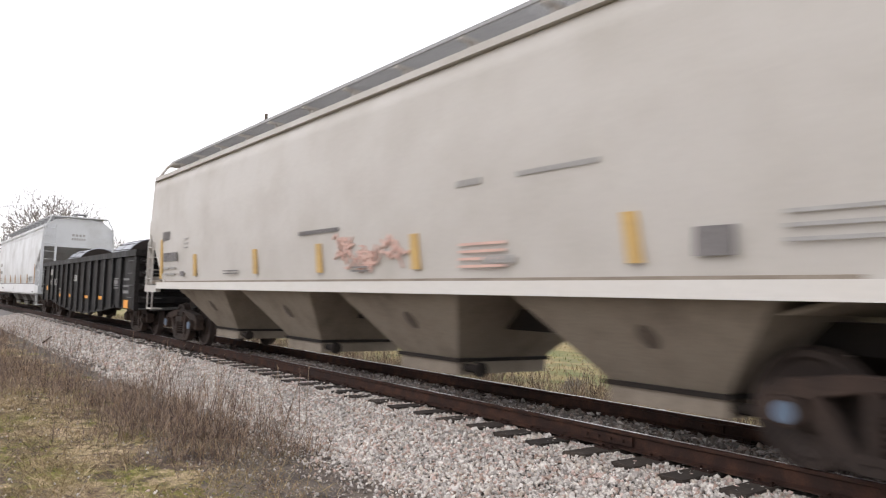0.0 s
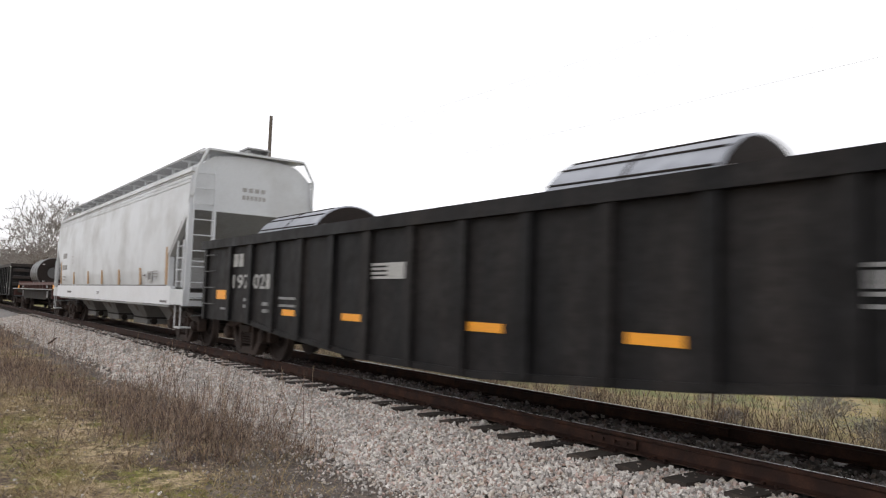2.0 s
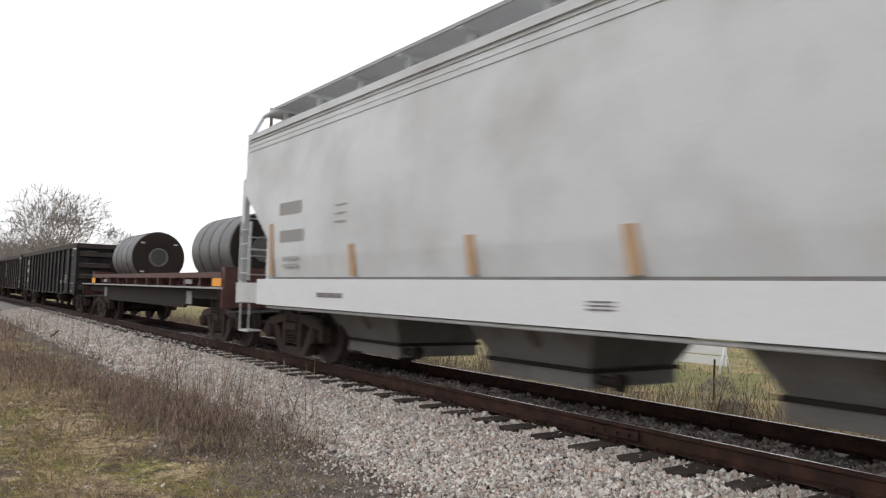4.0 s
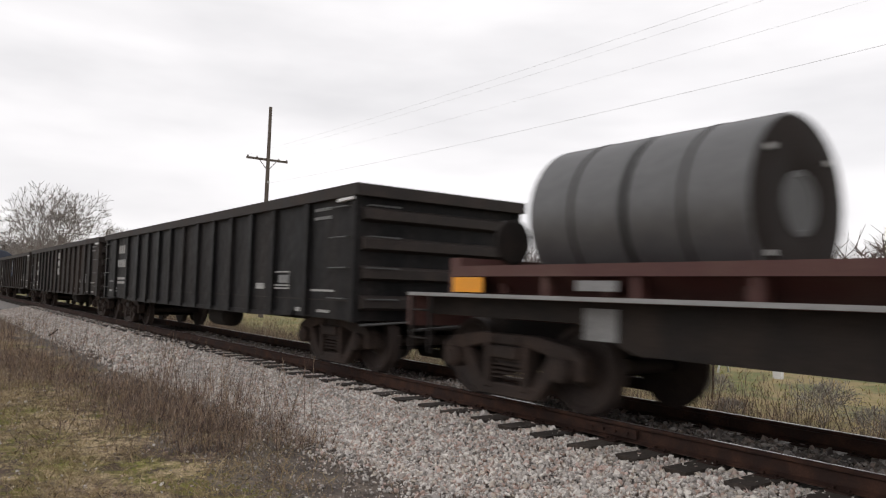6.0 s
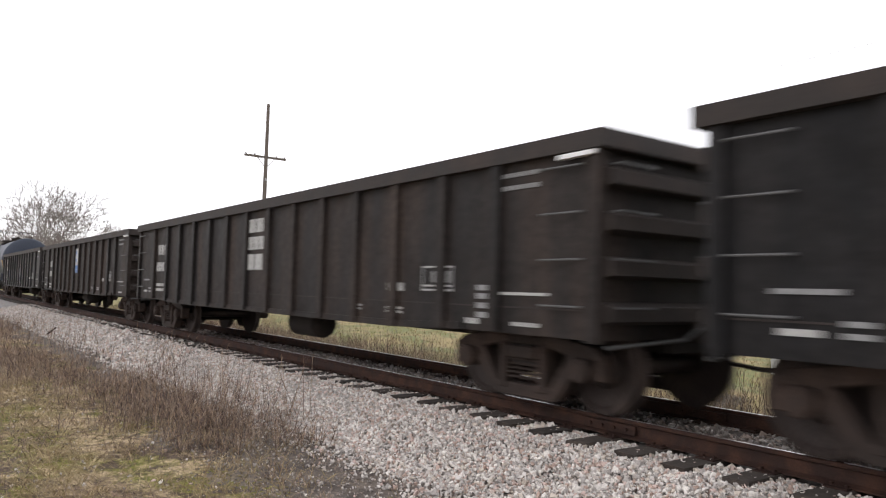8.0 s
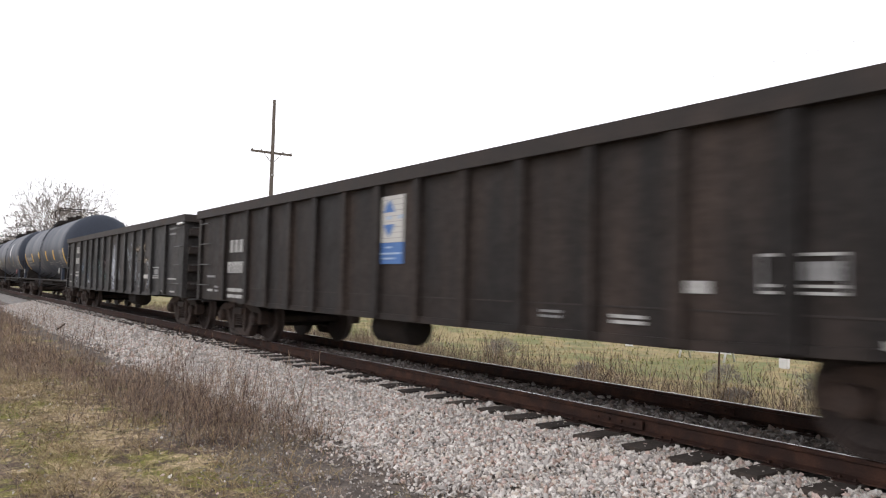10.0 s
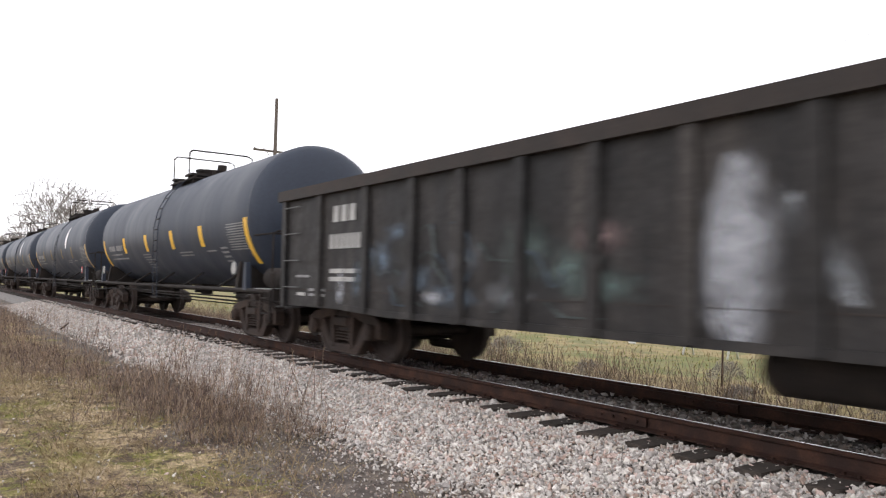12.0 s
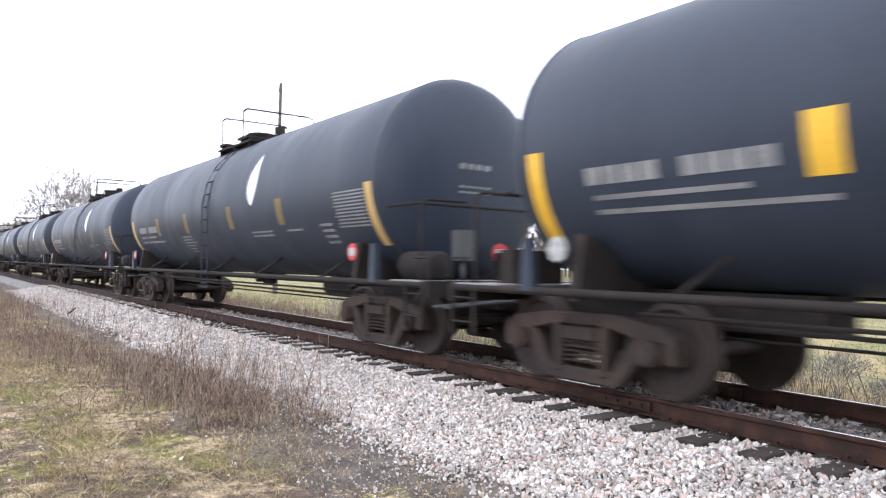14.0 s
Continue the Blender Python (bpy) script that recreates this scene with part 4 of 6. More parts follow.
def build_beige_hopper():
    car, h, L = covered_hopper(54.48, 73.1, "beige", "beige_dark", 1.39, 1.27, 2.83, 1.4, 1.45, 4.0, 0,
                               "dusty beige covered hopper car with yellow strips and faded lettering", True)
    place = L
    L = lambda s: place(s - 2.44)
    y = -1.556
    L = place
    for s, z0, z1 in ((55.72, 1.5, 2.43), (58.2, 1.55, 2.01), (61.46, 1.56, 1.99), (63.9, 1.55, 1.98), (66.41, 1.56, 1.99), (69.65, 1.56, 2.0), (72.0, 1.5, 2.43)):
        bm = bmesh.new()
        prism(bm, [(L(s) - 0.12, z1), (L(s) + 0.03, z1), (L(s) + 0.11, z0), (L(s) - 0.04, z0)], y - 0.003, y + 0.03)
        part("reflective_strip", bm, M["ochre"], car, "dirty yellow reflective strip")
    glyphs(car, L(55.78), L(56.33), 2.4, 2.6, y, M["dark_mark"], 4)
    glyphs(car, L(55.92), L(57.0), 1.9, 2.1, y, M["dark_mark"], 7)
    for z in (1.58, 1.72):
        glyphs(car, L(55.97), L(56.95), z, z + 0.05, y, M["grey_mark"], 2)
    patch(car, L(57.25), L(57.5), 1.55, 1.66, y, M["dark_mark"])
    for z in (2.17, 2.26, 2.36):
        patch(car, L(57.4), L(57.7), z, z + 0.02, y, M["grey_mark"])
    for z in (1.57, 1.62):
        patch(car, L(59.95), L(60.7), z, z + 0.02, y, M["dark_mark"])
        patch(car, L(64.9), L(65.38), z - 0.02, z, y, M["dark_mark"])
    glyphs(car, L(63.2), L(64.5), 2.13, 2.19, y, M["dark_mark"], 14)
    glyphs(car, L(67.2), L(67.65), 2.46, 2.53, y, M["grey_mark"], 3)
    glyphs(car, L(68.2), L(69.3), 2.47, 2.52, y, M["grey_mark"], 8)
    for z in (1.56, 1.64, 1.72, 1.8):
        patch(car, L(67.28), L(68.05), z, z + 0.03, y, M["paint_scrawl"])
    glyphs(car, L(67.7), L(68.2), 1.6, 1.68, y - 0.004, M["grey_mark"], 5)
    patch(car, L(70.26), L(70.6), 1.6, 1.83, y, M["dark_mark"], "data_panel", "black stencilled data panel")
    for z in (1.68, 1.78, 1.88):
        patch(car, L(70.98), L(71.75), z, z + 0.03, y, M["grey_mark"])
    # scrawled faded red paint
    rng = random.Random(5)
    for s0 in (63.85, 64.35, 64.95):
        bm = bmesh.new()
        for k in range(3 if s0 < 64.0 else 10):
            x, z = L(s0) + rng.uniform(0, 1.0), rng.uniform(1.62, 2.0)
            pts = [(x + 0.09 * j, z + rng.uniform(-0.12, 0.12)) for j in range(5)]
            for (xa, za), (xb, zb) in zip(pts, pts[1:]):
                prism(bm, [(xa, za), (xb, zb), (xb, zb + 0.03), (xa, za + 0.03)], y - 0.001 - 0.0006 * k, y + 0.02)
        part("graffiti", bm, M["paint_scrawl"], car, "faded red sprayed scrawl")


def build_grey_hopper():
    car, h, L = covered_hopper(18.68, 36.5, "pale", "pale_dark", 1.34, 0.93, 3.1, 1.3, 2.06, 4.0, 3,
                               "pale grey covered hopper car with end ladders and tan strips", False)
    y = -1.566
    for s, z0, z1 in ((35.03, 1.4, 2.3), (32.62, 1.4, 1.84), (30.2, 1.4, 1.84), (27.85, 1.41, 1.85), (25.65, 1.42, 1.86), (23.0, 1.42, 1.86), (20.2, 1.42, 2.3)):
        bm = bmesh.new()
        prism(bm, [(L(s) - 0.1, z1), (L(s) + 0.04, z1), (L(s) + 0.11, z0), (L(s) - 0.02, z0)], y - 0.003, y + 0.03)
        part("reflective_strip", bm, M["tan_strip"], car, "dirty tan reflective strip")
    patch(car, L(33.4), L(33.82), 1.48, 1.74, y, M["white"], "data_panel", "white stencilled data panel")
    patch(car, L(33.48), L(33.74), 1.53, 1.7, y - 0.004, M["dark_mark"])
    for z in (1.58, 1.66, 1.72):
        patch(car, L(33.9), L(34.3), z, z + 0.025, y, M["grey_mark"])
    patch(car, L(32.95), L(33.2), 1.62, 1.66, y, M["dark_mark"])
    glyphs(car, L(20.5), L(21.35), 2.42, 2.62, y, M["grey_mark"], 6)
    glyphs(car, L(20.55), L(21.45), 1.98, 2.16, y, M["grey_mark"], 6)
    for z in (1.56, 1.68):
        patch(car, L(20.7), L(21.25), z, z + 0.05, y, M["grey_mark"])
    for z in (2.19, 2.31, 2.43):
        patch(car, L(22.46), L(22.78), z, z + 0.022, y, M["grey_mark"])
    glyphs(car, L(22.02), L(22.82), 1.1, 1.17, -1.578, M["dark_mark"], 7)
    for z in (1.1, 1.135, 1.17):
        patch(car, L(27.38), L(27.7), z, z + 0.015, -1.578, M["dark_mark"])
    glyphs(car, L(34.7), L(35.3), 0.98, 1.03, -1.578, M["dark_mark"], 7)
    # stencils on the leading end
    for z, n in ((3.62, 4), (3.44, 6)):
        bm = bmesh.new()
        for k in range(n):
            yy = -0.3 + 0.6 * k / n
            box(bm, h - 0.125, h - 0.115, yy, yy + 0.42 / n, z, z + 0.1)
        part("marking", bm, M["grey_mark"], car)


def coil_roll(s0, s1, y, z, r, material, label, group, name="steel_coil", hole=0.3):
    mid = (s0 + s1) / 2
    roll = thing(name, label, "steel coil", group, at=(mid, 0, 0))
    CARS.append((roll, mid))
    w = (s1 - s0) / 2
    bm = bmesh.new()
    lathe(bm, [(-w, r - 0.02), (-w + 0.02, r), (w - 0.02, r), (w, r - 0.02)], "x", 40, (0, y, z))
    part("winding", bm, M[material], roll)
    for s in (-1, 1):
        bm = bmesh.new()
        lathe(bm, [(s * (w + 0.002), r - 0.03), (s * (w + 0.006), r - 0.04), (s * (w + 0.006), hole), (s * (w - 0.0), hole - 0.01)], "x", 40, (0, y, z))
        part("end_face", bm, M["coil_end"], roll, "dark rusty coil end")
        bm = bmesh.new()
        lathe(bm, [(s * (w + 0.008), hole - 0.06), (s * (w + 0.02), hole - 0.05), (s * (w + 0.02), hole), (s * (w + 0.008), hole + 0.01)], "x", 24, (0, y, z))
        part("bore_ring", bm, M["grab"], roll)
        # three small white plates paint the highlights on each coil end
        for q in (0.7, 2.4, 3.9):
            bm = bmesh.new()
            p = (s * (w + 0.012), y + (r - 0.16) * math.cos(q), z + (r - 0.16) * math.sin(q))
            box(bm, p[0] - 0.01, p[0] + 0.01, p[1] - 0.06, p[1] + 0.06, p[2] - 0.025, p[2] + 0.025)
            part("strap_seal", bm, M["white"], roll)
    if material == "wrap":
        # folds of the wrapping held down by long bands
        for q in (1.95, 2.2, 2.5):
            bm = bmesh.new()
            cyl(bm, (-w + 0.03, y + (r + 0.002) * math.cos(q), z + (r + 0.002) * math.sin(q)), (w - 0.03, y + (r + 0.002) * math.cos(q + 0.04), z + (r + 0.002) * math.sin(q + 0.04)), 0.014, 6)
            part("wrap_band", bm, M["underframe"], roll, "dark band over the wrapping")
    for x in (0.0,):
        bm = bmesh.new()
        lathe(bm, [(x - 0.02, r - 0.01), (x - 0.02, r + 0.006), (x + 0.02, r + 0.006), (x + 0.02, r - 0.01)], "x", 40, (0, y, z))
        part("strap", bm, M["underframe"], roll)


def build_short_gondola():
    s0, s1 = 37.74, 53.2
    ribs = [-6.3 + 1.04 * k for k in range(13)]
    car, h, L = gondola(s0, s1, 2.3, 0.72, 0.32, ribs, "black_car", "low black ribbed gondola with orange patches, loaded with wrapped coils", chord="black_car", cap=None)
    place = L
    L = lambda s: place(s - (1.44 if s < 48 else 1.97))
    y = -1.478
    patch(car, L(39.85), L(40.4), 1.12, 1.3, y, M["orange"], "reflective_strip", "orange reflective patch")
    for s in (43.05, 45.1, 48.52, 50.71):
        patch(car, L(s), L(s) + 0.58, 0.9, 1.0, y, M["orange"], "reflective_strip", "orange reflective patch")
    patch(car, L(53.95), L(54.42), 0.72, 0.94, y, M["orange"], "reflective_strip", "orange reflective patch")
    glyphs(car, place(39.28), place(39.82), 1.74, 1.98, y, M["white"], 2)
    digits(car, "197", place(39.29), place(40.16), 1.33, 1.59, y - 0.003, M["white"])
    digits(car, "02", place(40.31), place(40.84), 1.33, 1.59, y - 0.003, M["white"])
    patch(car, place(40.9), place(41.1), 1.33, 1.59, y, M["white"])
    for z in (0.98, 1.1):
        glyphs(car, L(41.3), L(41.72), z, z + 0.06, y, M["dim_white"], 2)
        glyphs(car, L(42.2), L(42.68), z - 0.06, z, y, M["dim_white"], 2)
        patch(car, L(42.9), L(43.7), z + 0.06, z + 0.1, y, M["dim_white"])
    patch(car, place(44.83), place(45.3), 1.48, 1.69, y, M["white"], "emblem", "plain white block emblem with four bars")
    for z in (1.48, 1.538, 1.596, 1.654):
        patch(car, place(44.4), place(44.828), z, z + 0.034, y, M["white"], "emblem")
    for z0, z1 in ((1.25, 1.28), (1.33, 1.36), (1.52, 1.55)):
        patch(car, L(52.6), L(53.2), z0, z1, y, M["dim_white"])
    glyphs(car, L(52.65), L(53.15), 1.38, 1.5, y, M["dim_white"], 5)
    for z0, z1 in ((1.12, 1.2), (1.3, 1.35), (1.48, 1.54)):
        glyphs(car, L(53.85), L(54.45), z0, z1, y, M["dim_white"], 3)
    patch(car, L(40.1), L(40.5), 0.92, 0.96, y, M["dim_white"])
    for a, b in ((38.6, 41.2), (46.95, 49.15)):
        coil_roll(a, b, 0.0, 1.98, 0.92, "wrap", "silver-wrapped steel coil lying in the low gondola", "wrapped coils", "wrapped_coil")


def build_coil_car():
    s0, s1 = 3.2, 17.75
    car, h, L = start_car("coil_car", s0, s1, "maroon flat coil car with a trough and edge walkways", "coil car")
    for s in (-1, 1):
        bm = bmesh.new()
        lo, hi = sorted((s * 1.0, s * 1.5))
        box(bm, -h, h, lo, hi, 1.16, 1.2)
        part("walkway", bm, M["maroon"], car, "dark maroon edge walkway")
        bm = bmesh.new()
        prism(bm, [(s * 0.42, 1.0), (s * 1.15, 1.5), (s * 1.2, 1.5), (s * 1.2, 1.4), (s * 0.5, 0.9)], -h + 0.7, h - 0.7, "yz")
        part("trough_side", bm, M["maroon"], car, "maroon sloped trough side")
        bm = bmesh.new()
        lo, hi = sorted((s * 1.16, s * 1.3))
        box(bm, -h + 0.7, h - 0.7, lo, hi, 1.4, 1.52)
        part("trough_edge", bm, M["maroon"], car, bevel=0.015)
        bm = bmesh.new()
        lo, hi = sorted((s * 1.2, s * 1.28))
        prism(bm, [(-h + 0.2, 0.95), (-h + 2.6, 0.95), (-h + 3.3, 0.7), (h - 3.3, 0.7), (h - 2.6, 0.95), (h - 0.2, 0.95), (h - 0.2, 1.16), (-h + 0.2, 1.16)], lo, hi)
        part("side_girder", bm, M["underframe"], car)
        for k in range(12):
            x = -h + 1.0 + k * (2 * h - 2.0) / 11
            bm = bmesh.new()
            box(bm, x - 0.04, x + 0.04, lo, hi + 0.05, 1.2, 1.42)
            part("stake_post", bm, M["maroon"], car)
    for k in range(9):
        x = -h + 1.3 + k * (2 * h - 2.6) / 8
        bm = bmesh.new()
        box(bm, x - 0.06, x + 0.06, -1.1, 1.1, 1.22, 1.36)
        part("cross_bolster", bm, M["maroon"], car)
    for s in (-1, 1):
        bm = bmesh.new()
        lo, hi = sorted((s * h, s * (h - 0.12)))
        box(bm, lo, hi, -1.5, 1.5, 0.8, 1.16)
        part("end_beam", bm, M["maroon"], car, bevel=0.015)
        bm = bmesh.new()
        lo, hi = sorted((s * (h - 0.55), s * (h - 0.75)))
        box(bm, lo, hi, -1.28, 1.28, 1.2, 1.62)
        part("bulkhead", bm, M["maroon"], car, "low maroon end bulkhead", 0.015)
        bm = bmesh.new()
        box(bm, -h, h, s * 1.5, s * 1.512, 1.165, 1.205)
        part("walkway_edge", bm, M["grating"], car, "worn pale walkway edge")
        ladder(car, *sorted((s * (h - 0.12), s * (h - 0.5))), -1.52, 0.5, 1.16, 2, M["underframe"])
        add_coupler(car, s * h, s)
        add_truck(car, s * (h - 1.35))
        patch(car, *sorted((s * (h - 0.65), s * (h - 1.2))), 1.22, 1.39, -1.31, M["orange"], "reflective_strip", "orange reflective patch")
    bm = bmesh.new()
    box(bm, -h, h, -0.32, 0.32, 0.68, 1.02)
    part("centre_sill", bm, M["underframe"], car)
    bm = bmesh.new()
    lathe(bm, [(-h + 0.74, 0.24), (-h + 0.75, 0.28), (-h + 0.79, 0.28), (-h + 0.8, 0.24)], "x", 20, (0, -0.5, 1.85))
    brake = part("hand_brake", bm, M["underframe"], car, "dark hand brake wheel on its post")
    bm = bmesh.new()
    bar(bm, [(-h + 0.7, -0.5, 1.2), (-h + 0.7, -0.5, 1.95)], 0.04)
    part("post", bm, M["underframe"], brake)
    for x in (-h + 2.6, h - 3.1):
        patch(car, x, x + 0.5, 1.26, 1.36, -1.305, M["dim_white"])
        patch(car, x + 0.1, x + 0.5, 0.8, 1.1, -1.29, M["dim_white"])
    for a in (4.6, 5.98, 13.45, 14.83):
        coil_roll(a, a + 1.3, 0.0, 2.1, 0.84, "coil", "bare grey steel coil banded on the coil car", "steel coils")


def gondola_marks(car, h, panel, number, extra):
    """White stencil blocks as the tall gondolas carry them."""
    y = -1.478
    x0, dz = number
    glyphs(car, -h + x0 + 0.1, -h + x0 + 0.85, 2.07 + dz, 2.31 + dz, y, M["white"], 3, gap=0.34)
    glyphs(car, -h + x0, -h + x0 + 0.98, 1.67 + dz, 1.89 + dz, y, M["white"], 6, gap=0.3)
    for z in (1.19, 1.31):
        glyphs(car, -h + x0 + 0.02, -h + x0 + 0.95, z + dz, z + 0.065 + dz, y, M["white"], 2, gap=0.06)
    for z in (0.95, 1.03):
        patch(car, -h + 0.95, -h + 1.15, z, z + 0.04, y, M["dim_white"])
        patch(car, -h + 1.3, -h + 1.5, z, z + 0.04, y, M["dim_white"])
    patch(car, -h + 0.45, -h + 0.95, 1.24, 1.28, y, M["dim_white"])
    patch(car, -h + 0.5, -h + 0.8, 0.95, 1.0, y, M["white"])
    x = panel
    for z in (1.19, 1.24, 1.46):
        patch(car, x, x + 0.6, z, z + 0.022, y, M["white"])
    glyphs(car, x + 0.2, x + 0.58, 1.29, 1.42, y, M["dim_white"], 2, gap=0.1)
    for a in (x, x + 0.58):
        patch(car, a, a + 0.02, 1.21, 1.46, y, M["dim_white"])
    patch(car, x - 0.78, x - 0.42, 1.18, 1.28, y, M["white"])
    for z in (0.92, 1.02, 1.12, 1.21):
        patch(car, h - 1.66, h - 1.45, z, z + 0.06, y, M["dim_white"])
    glyphs(car, h - 1.84, h - 1.6, 0.85, 0.91, y, M["white"], 2)
    patch(car, h - 1.3, h - 0.58, 1.17, 1.2, y, M["white"])
    glyphs(car, h - 1.08, h - 0.67, 0.86, 0.9, y, M["white"], 3)
    for z in (2.25, 2.38):
        glyphs(car, h - 1.26, h - 0.7, z, z + 0.045, y, M["dim_white"], 4)
    if extra:
        for z in (0.95, 0.9):
            patch(car, extra, extra + 0.36, z, z + 0.03, y, M["white"])
            glyphs(car, extra - 0.9, extra - 0.6, z + 0.01, z + 0.035, y, M["dim_white"], 2)
    bm = bmesh.new()
    prism(bm, [(h - 0.38, 2.455), (h + 0.06, 2.465), (h + 0.06, 2.505), (h - 0.38, 2.5)], -1.57, -1.5)
    part("corner_mark", bm, M["board"], car, "white corner mark")


def blue_sign(car, x):
    y = -1.478
    patch(car, x - 0.35, x + 0.35, 1.735, 2.345, y, M["sign_white"], "sign_panel", "white sign panel with a blue diamond")
    patch(car, x - 0.35, x + 0.35, 1.455, 1.731, y, M["blue"], "sign_panel", "blue lower sign panel")
    bm = bmesh.new()
    prism(bm, [(x - 0.13, 2.13), (x + 0.13, 2.13), (x + 0.1, 2.19), (x, 2.3), (x - 0.1, 2.19)], y - 0.009, y - 0.0045)
    prism(bm, [(x - 0.13, 1.97), (x + 0.13, 1.97), (x + 0.1, 1.92), (x, 1.8), (x - 0.1, 1.92)], y - 0.009, y - 0.0045)
    part("emblem", bm, M["blue"], car, "plain blue diamond emblem")
    for k in range(3):
        bm = bmesh.new()
        w = 0.1
        xa = x - 0.32 + k * 0.27
        box(bm, xa, xa + w, y - 0.009, y - 0.0045, 2.035, 2.085)
        part("marking", bm, M["pale_blue"], car)
    for z, w in ((1.67, 0.07), (1.59, 0.3), (1.525, 0.15)):
        bm = bmesh.new()
        box(bm, x - w, x + w, y - 0.009, y - 0.0045, z - 0.012, z + 0.012)
        part("marking", bm, M["pale_blue"], car)
    # the corrugation of the panel
    for k in range(8):
        z = 1.79 + k * 0.072
        bm = bmesh.new()
        box(bm, x - 0.348, x + 0.348, y - 0.0062, y - 0.0045, z - 0.004, z + 0.004)
        part("panel_seam", bm, M["grey_mark"], car)


def build_tall_gondolas():
    ribs = [-6.57, -5.15] + [-3.98 + 1.01 * k for k in range(10)] + [6.4]
    wide = [-6.28, -5.06] + [-4.1 + 0.945 * k for k in range(11)] + [6.3]
    car, h, L = gondola(-13.97, 1.76, 2.69, 0.78, 0.05, ribs, "black_car", "tall black ribbed gondola with white stencils")
    gondola_marks(car, h, L(-0.97), (1.45, 0), 0)
    car, h, L = gondola(-31.08, -15.2, 2.69, 0.78, 0.05, [-6.5, -5.4] + [-4.45 + 1.01 * k for k in range(11)] + [6.6], "brown_car", "tall brown-black ribbed gondola with stacked white lettering")
    gondola_marks(car, h, L(-17.9), (1.6, -0.2), L(-18.7))
    for z0, z1, n in ((2.14, 2.38, 2), (1.83, 2.06, 3), (1.47, 1.75, 2)):
        glyphs(car, L(-23.5), L(-22.78), z0, z1, -1.478, M["white"], n, gap=0.14)
    car, h, L = gondola(-48.02, -32.38, 2.67, 0.78, 0.05, wide, "brown_car", "tall dusty brown ribbed gondola with a blue and white sign", turned=-1)
    gondola_marks(car, h, L(-35.08), (1.7, -0.34), L(-36.48))
    blue_sign(car, L(-40.26))
    car, h, L = gondola(-65.1, -49.27, 2.68, 0.78, 0.05, ribs, "dusty_black_car", "tall black ribbed gondola covered in faded graffiti")
    gondola_marks(car, h, L(-52.05), (1.64, 0), 0)
    rng = random.Random(11)
    # soft sprayed strokes: paint, half width, control points in x and z
    strokes = [
        ("white", 0.3, [(0.49, 2.25), (0.47, 1.85), (0.44, 1.45), (0.46, 1.05), (0.5, 0.72)]),
        ("white", 0.22, [(0.47, 2.1), (0.42, 1.7), (0.45, 1.3), (0.48, 0.9)]),
        ("grey", 0.13, [(0.84, 1.92), (1.08, 1.59), (1.24, 1.3), (1.34, 1.08)]),
        ("pink", 0.12, [(1.78, 1.97), (1.75, 1.61), (1.74, 1.25), (2.0, 1.2)]),
        ("grey", 0.13, [(2.18, 2.1), (2.45, 1.78), (2.63, 1.49), (2.92, 1.15)]),
        ("grey", 0.11, [(2.62, 2.19), (2.86, 2.02), (2.69, 1.8), (2.52, 1.46)]),
        ("grey", 0.13, [(3.37, 2.03), (3.37, 1.48), (3.37, 0.88)]),
        ("tan", 0.12, [(3.2, 2.0), (3.52, 1.97), (3.84, 2.07), (4.22, 2.07), (4.38, 1.9)]),
        ("tan", 0.11, [(3.6, 1.72), (4.22, 1.67), (4.62, 1.64), (4.83, 1.45), (4.78, 1.1), (4.55, 0.9)]),
        ("grey", 0.11, [(4.5, 1.66), (4.83, 1.47), (4.8, 1.1), (4.55, 0.9)]),
        ("grey", 0.12, [(3.84, 1.43), (3.68, 1.19), (3.78, 0.86)]),
    ]
    layer = 0
    for paint, width, shape in strokes:
        for again in range(2):
            layer += 1
            bm = bmesh.new()
            uv = bm.loops.layers.uv.new("UVMap")
            y = -1.4735 - 0.0003 * layer
            fine = []
            for (xa, za), (xb, zb) in zip(shape, shape[1:]):
                fine += [(xa + (xb - xa) * k / 5, za + (zb - za) * k / 5) for k in range(5)]
            fine.append(shape[-1])
            row = []
            for k, (x, z) in enumerate(fine):
                (xa, za), (xb, zb) = fine[max(0, k - 1)], fine[min(k + 1, len(fine) - 1)]
                size = math.hypot(xb - xa, zb - za)
                ax, az = -(zb - za) / size, (xb - xa) / size
                end = min(k, len(fine) - 1 - k) / len(fine)
                w = width * rng.uniform(0.85, 1.2) * min(1.0, 0.5 + 1.8 * end)
                row.append([bm.verts.new((x + ax * w * q, y, z + az * w * q)) for q in (-1, 0, 1)])
            core = {v: 1.0 for r in row[1:-1] for v in r[1:2]}
            for A, B in zip(row, row[1:]):
                for q in (0, 1):
                    f = bm.faces.new((A[q], A[q + 1], B[q + 1], B[q]))
                    for loop in f.loops:
                        loop[uv].uv = (core.get(loop.vert, 0.0), 0.0)
            part("graffiti", bm, SPRAY[paint], car, "broad soft stroke of faded spray paint")
    patch(car, 4.31, 4.7, 1.18, 1.28, -1.484, M["sign_white"], "label_plate", "small pale label plate")
    cloud = random.Random(17)
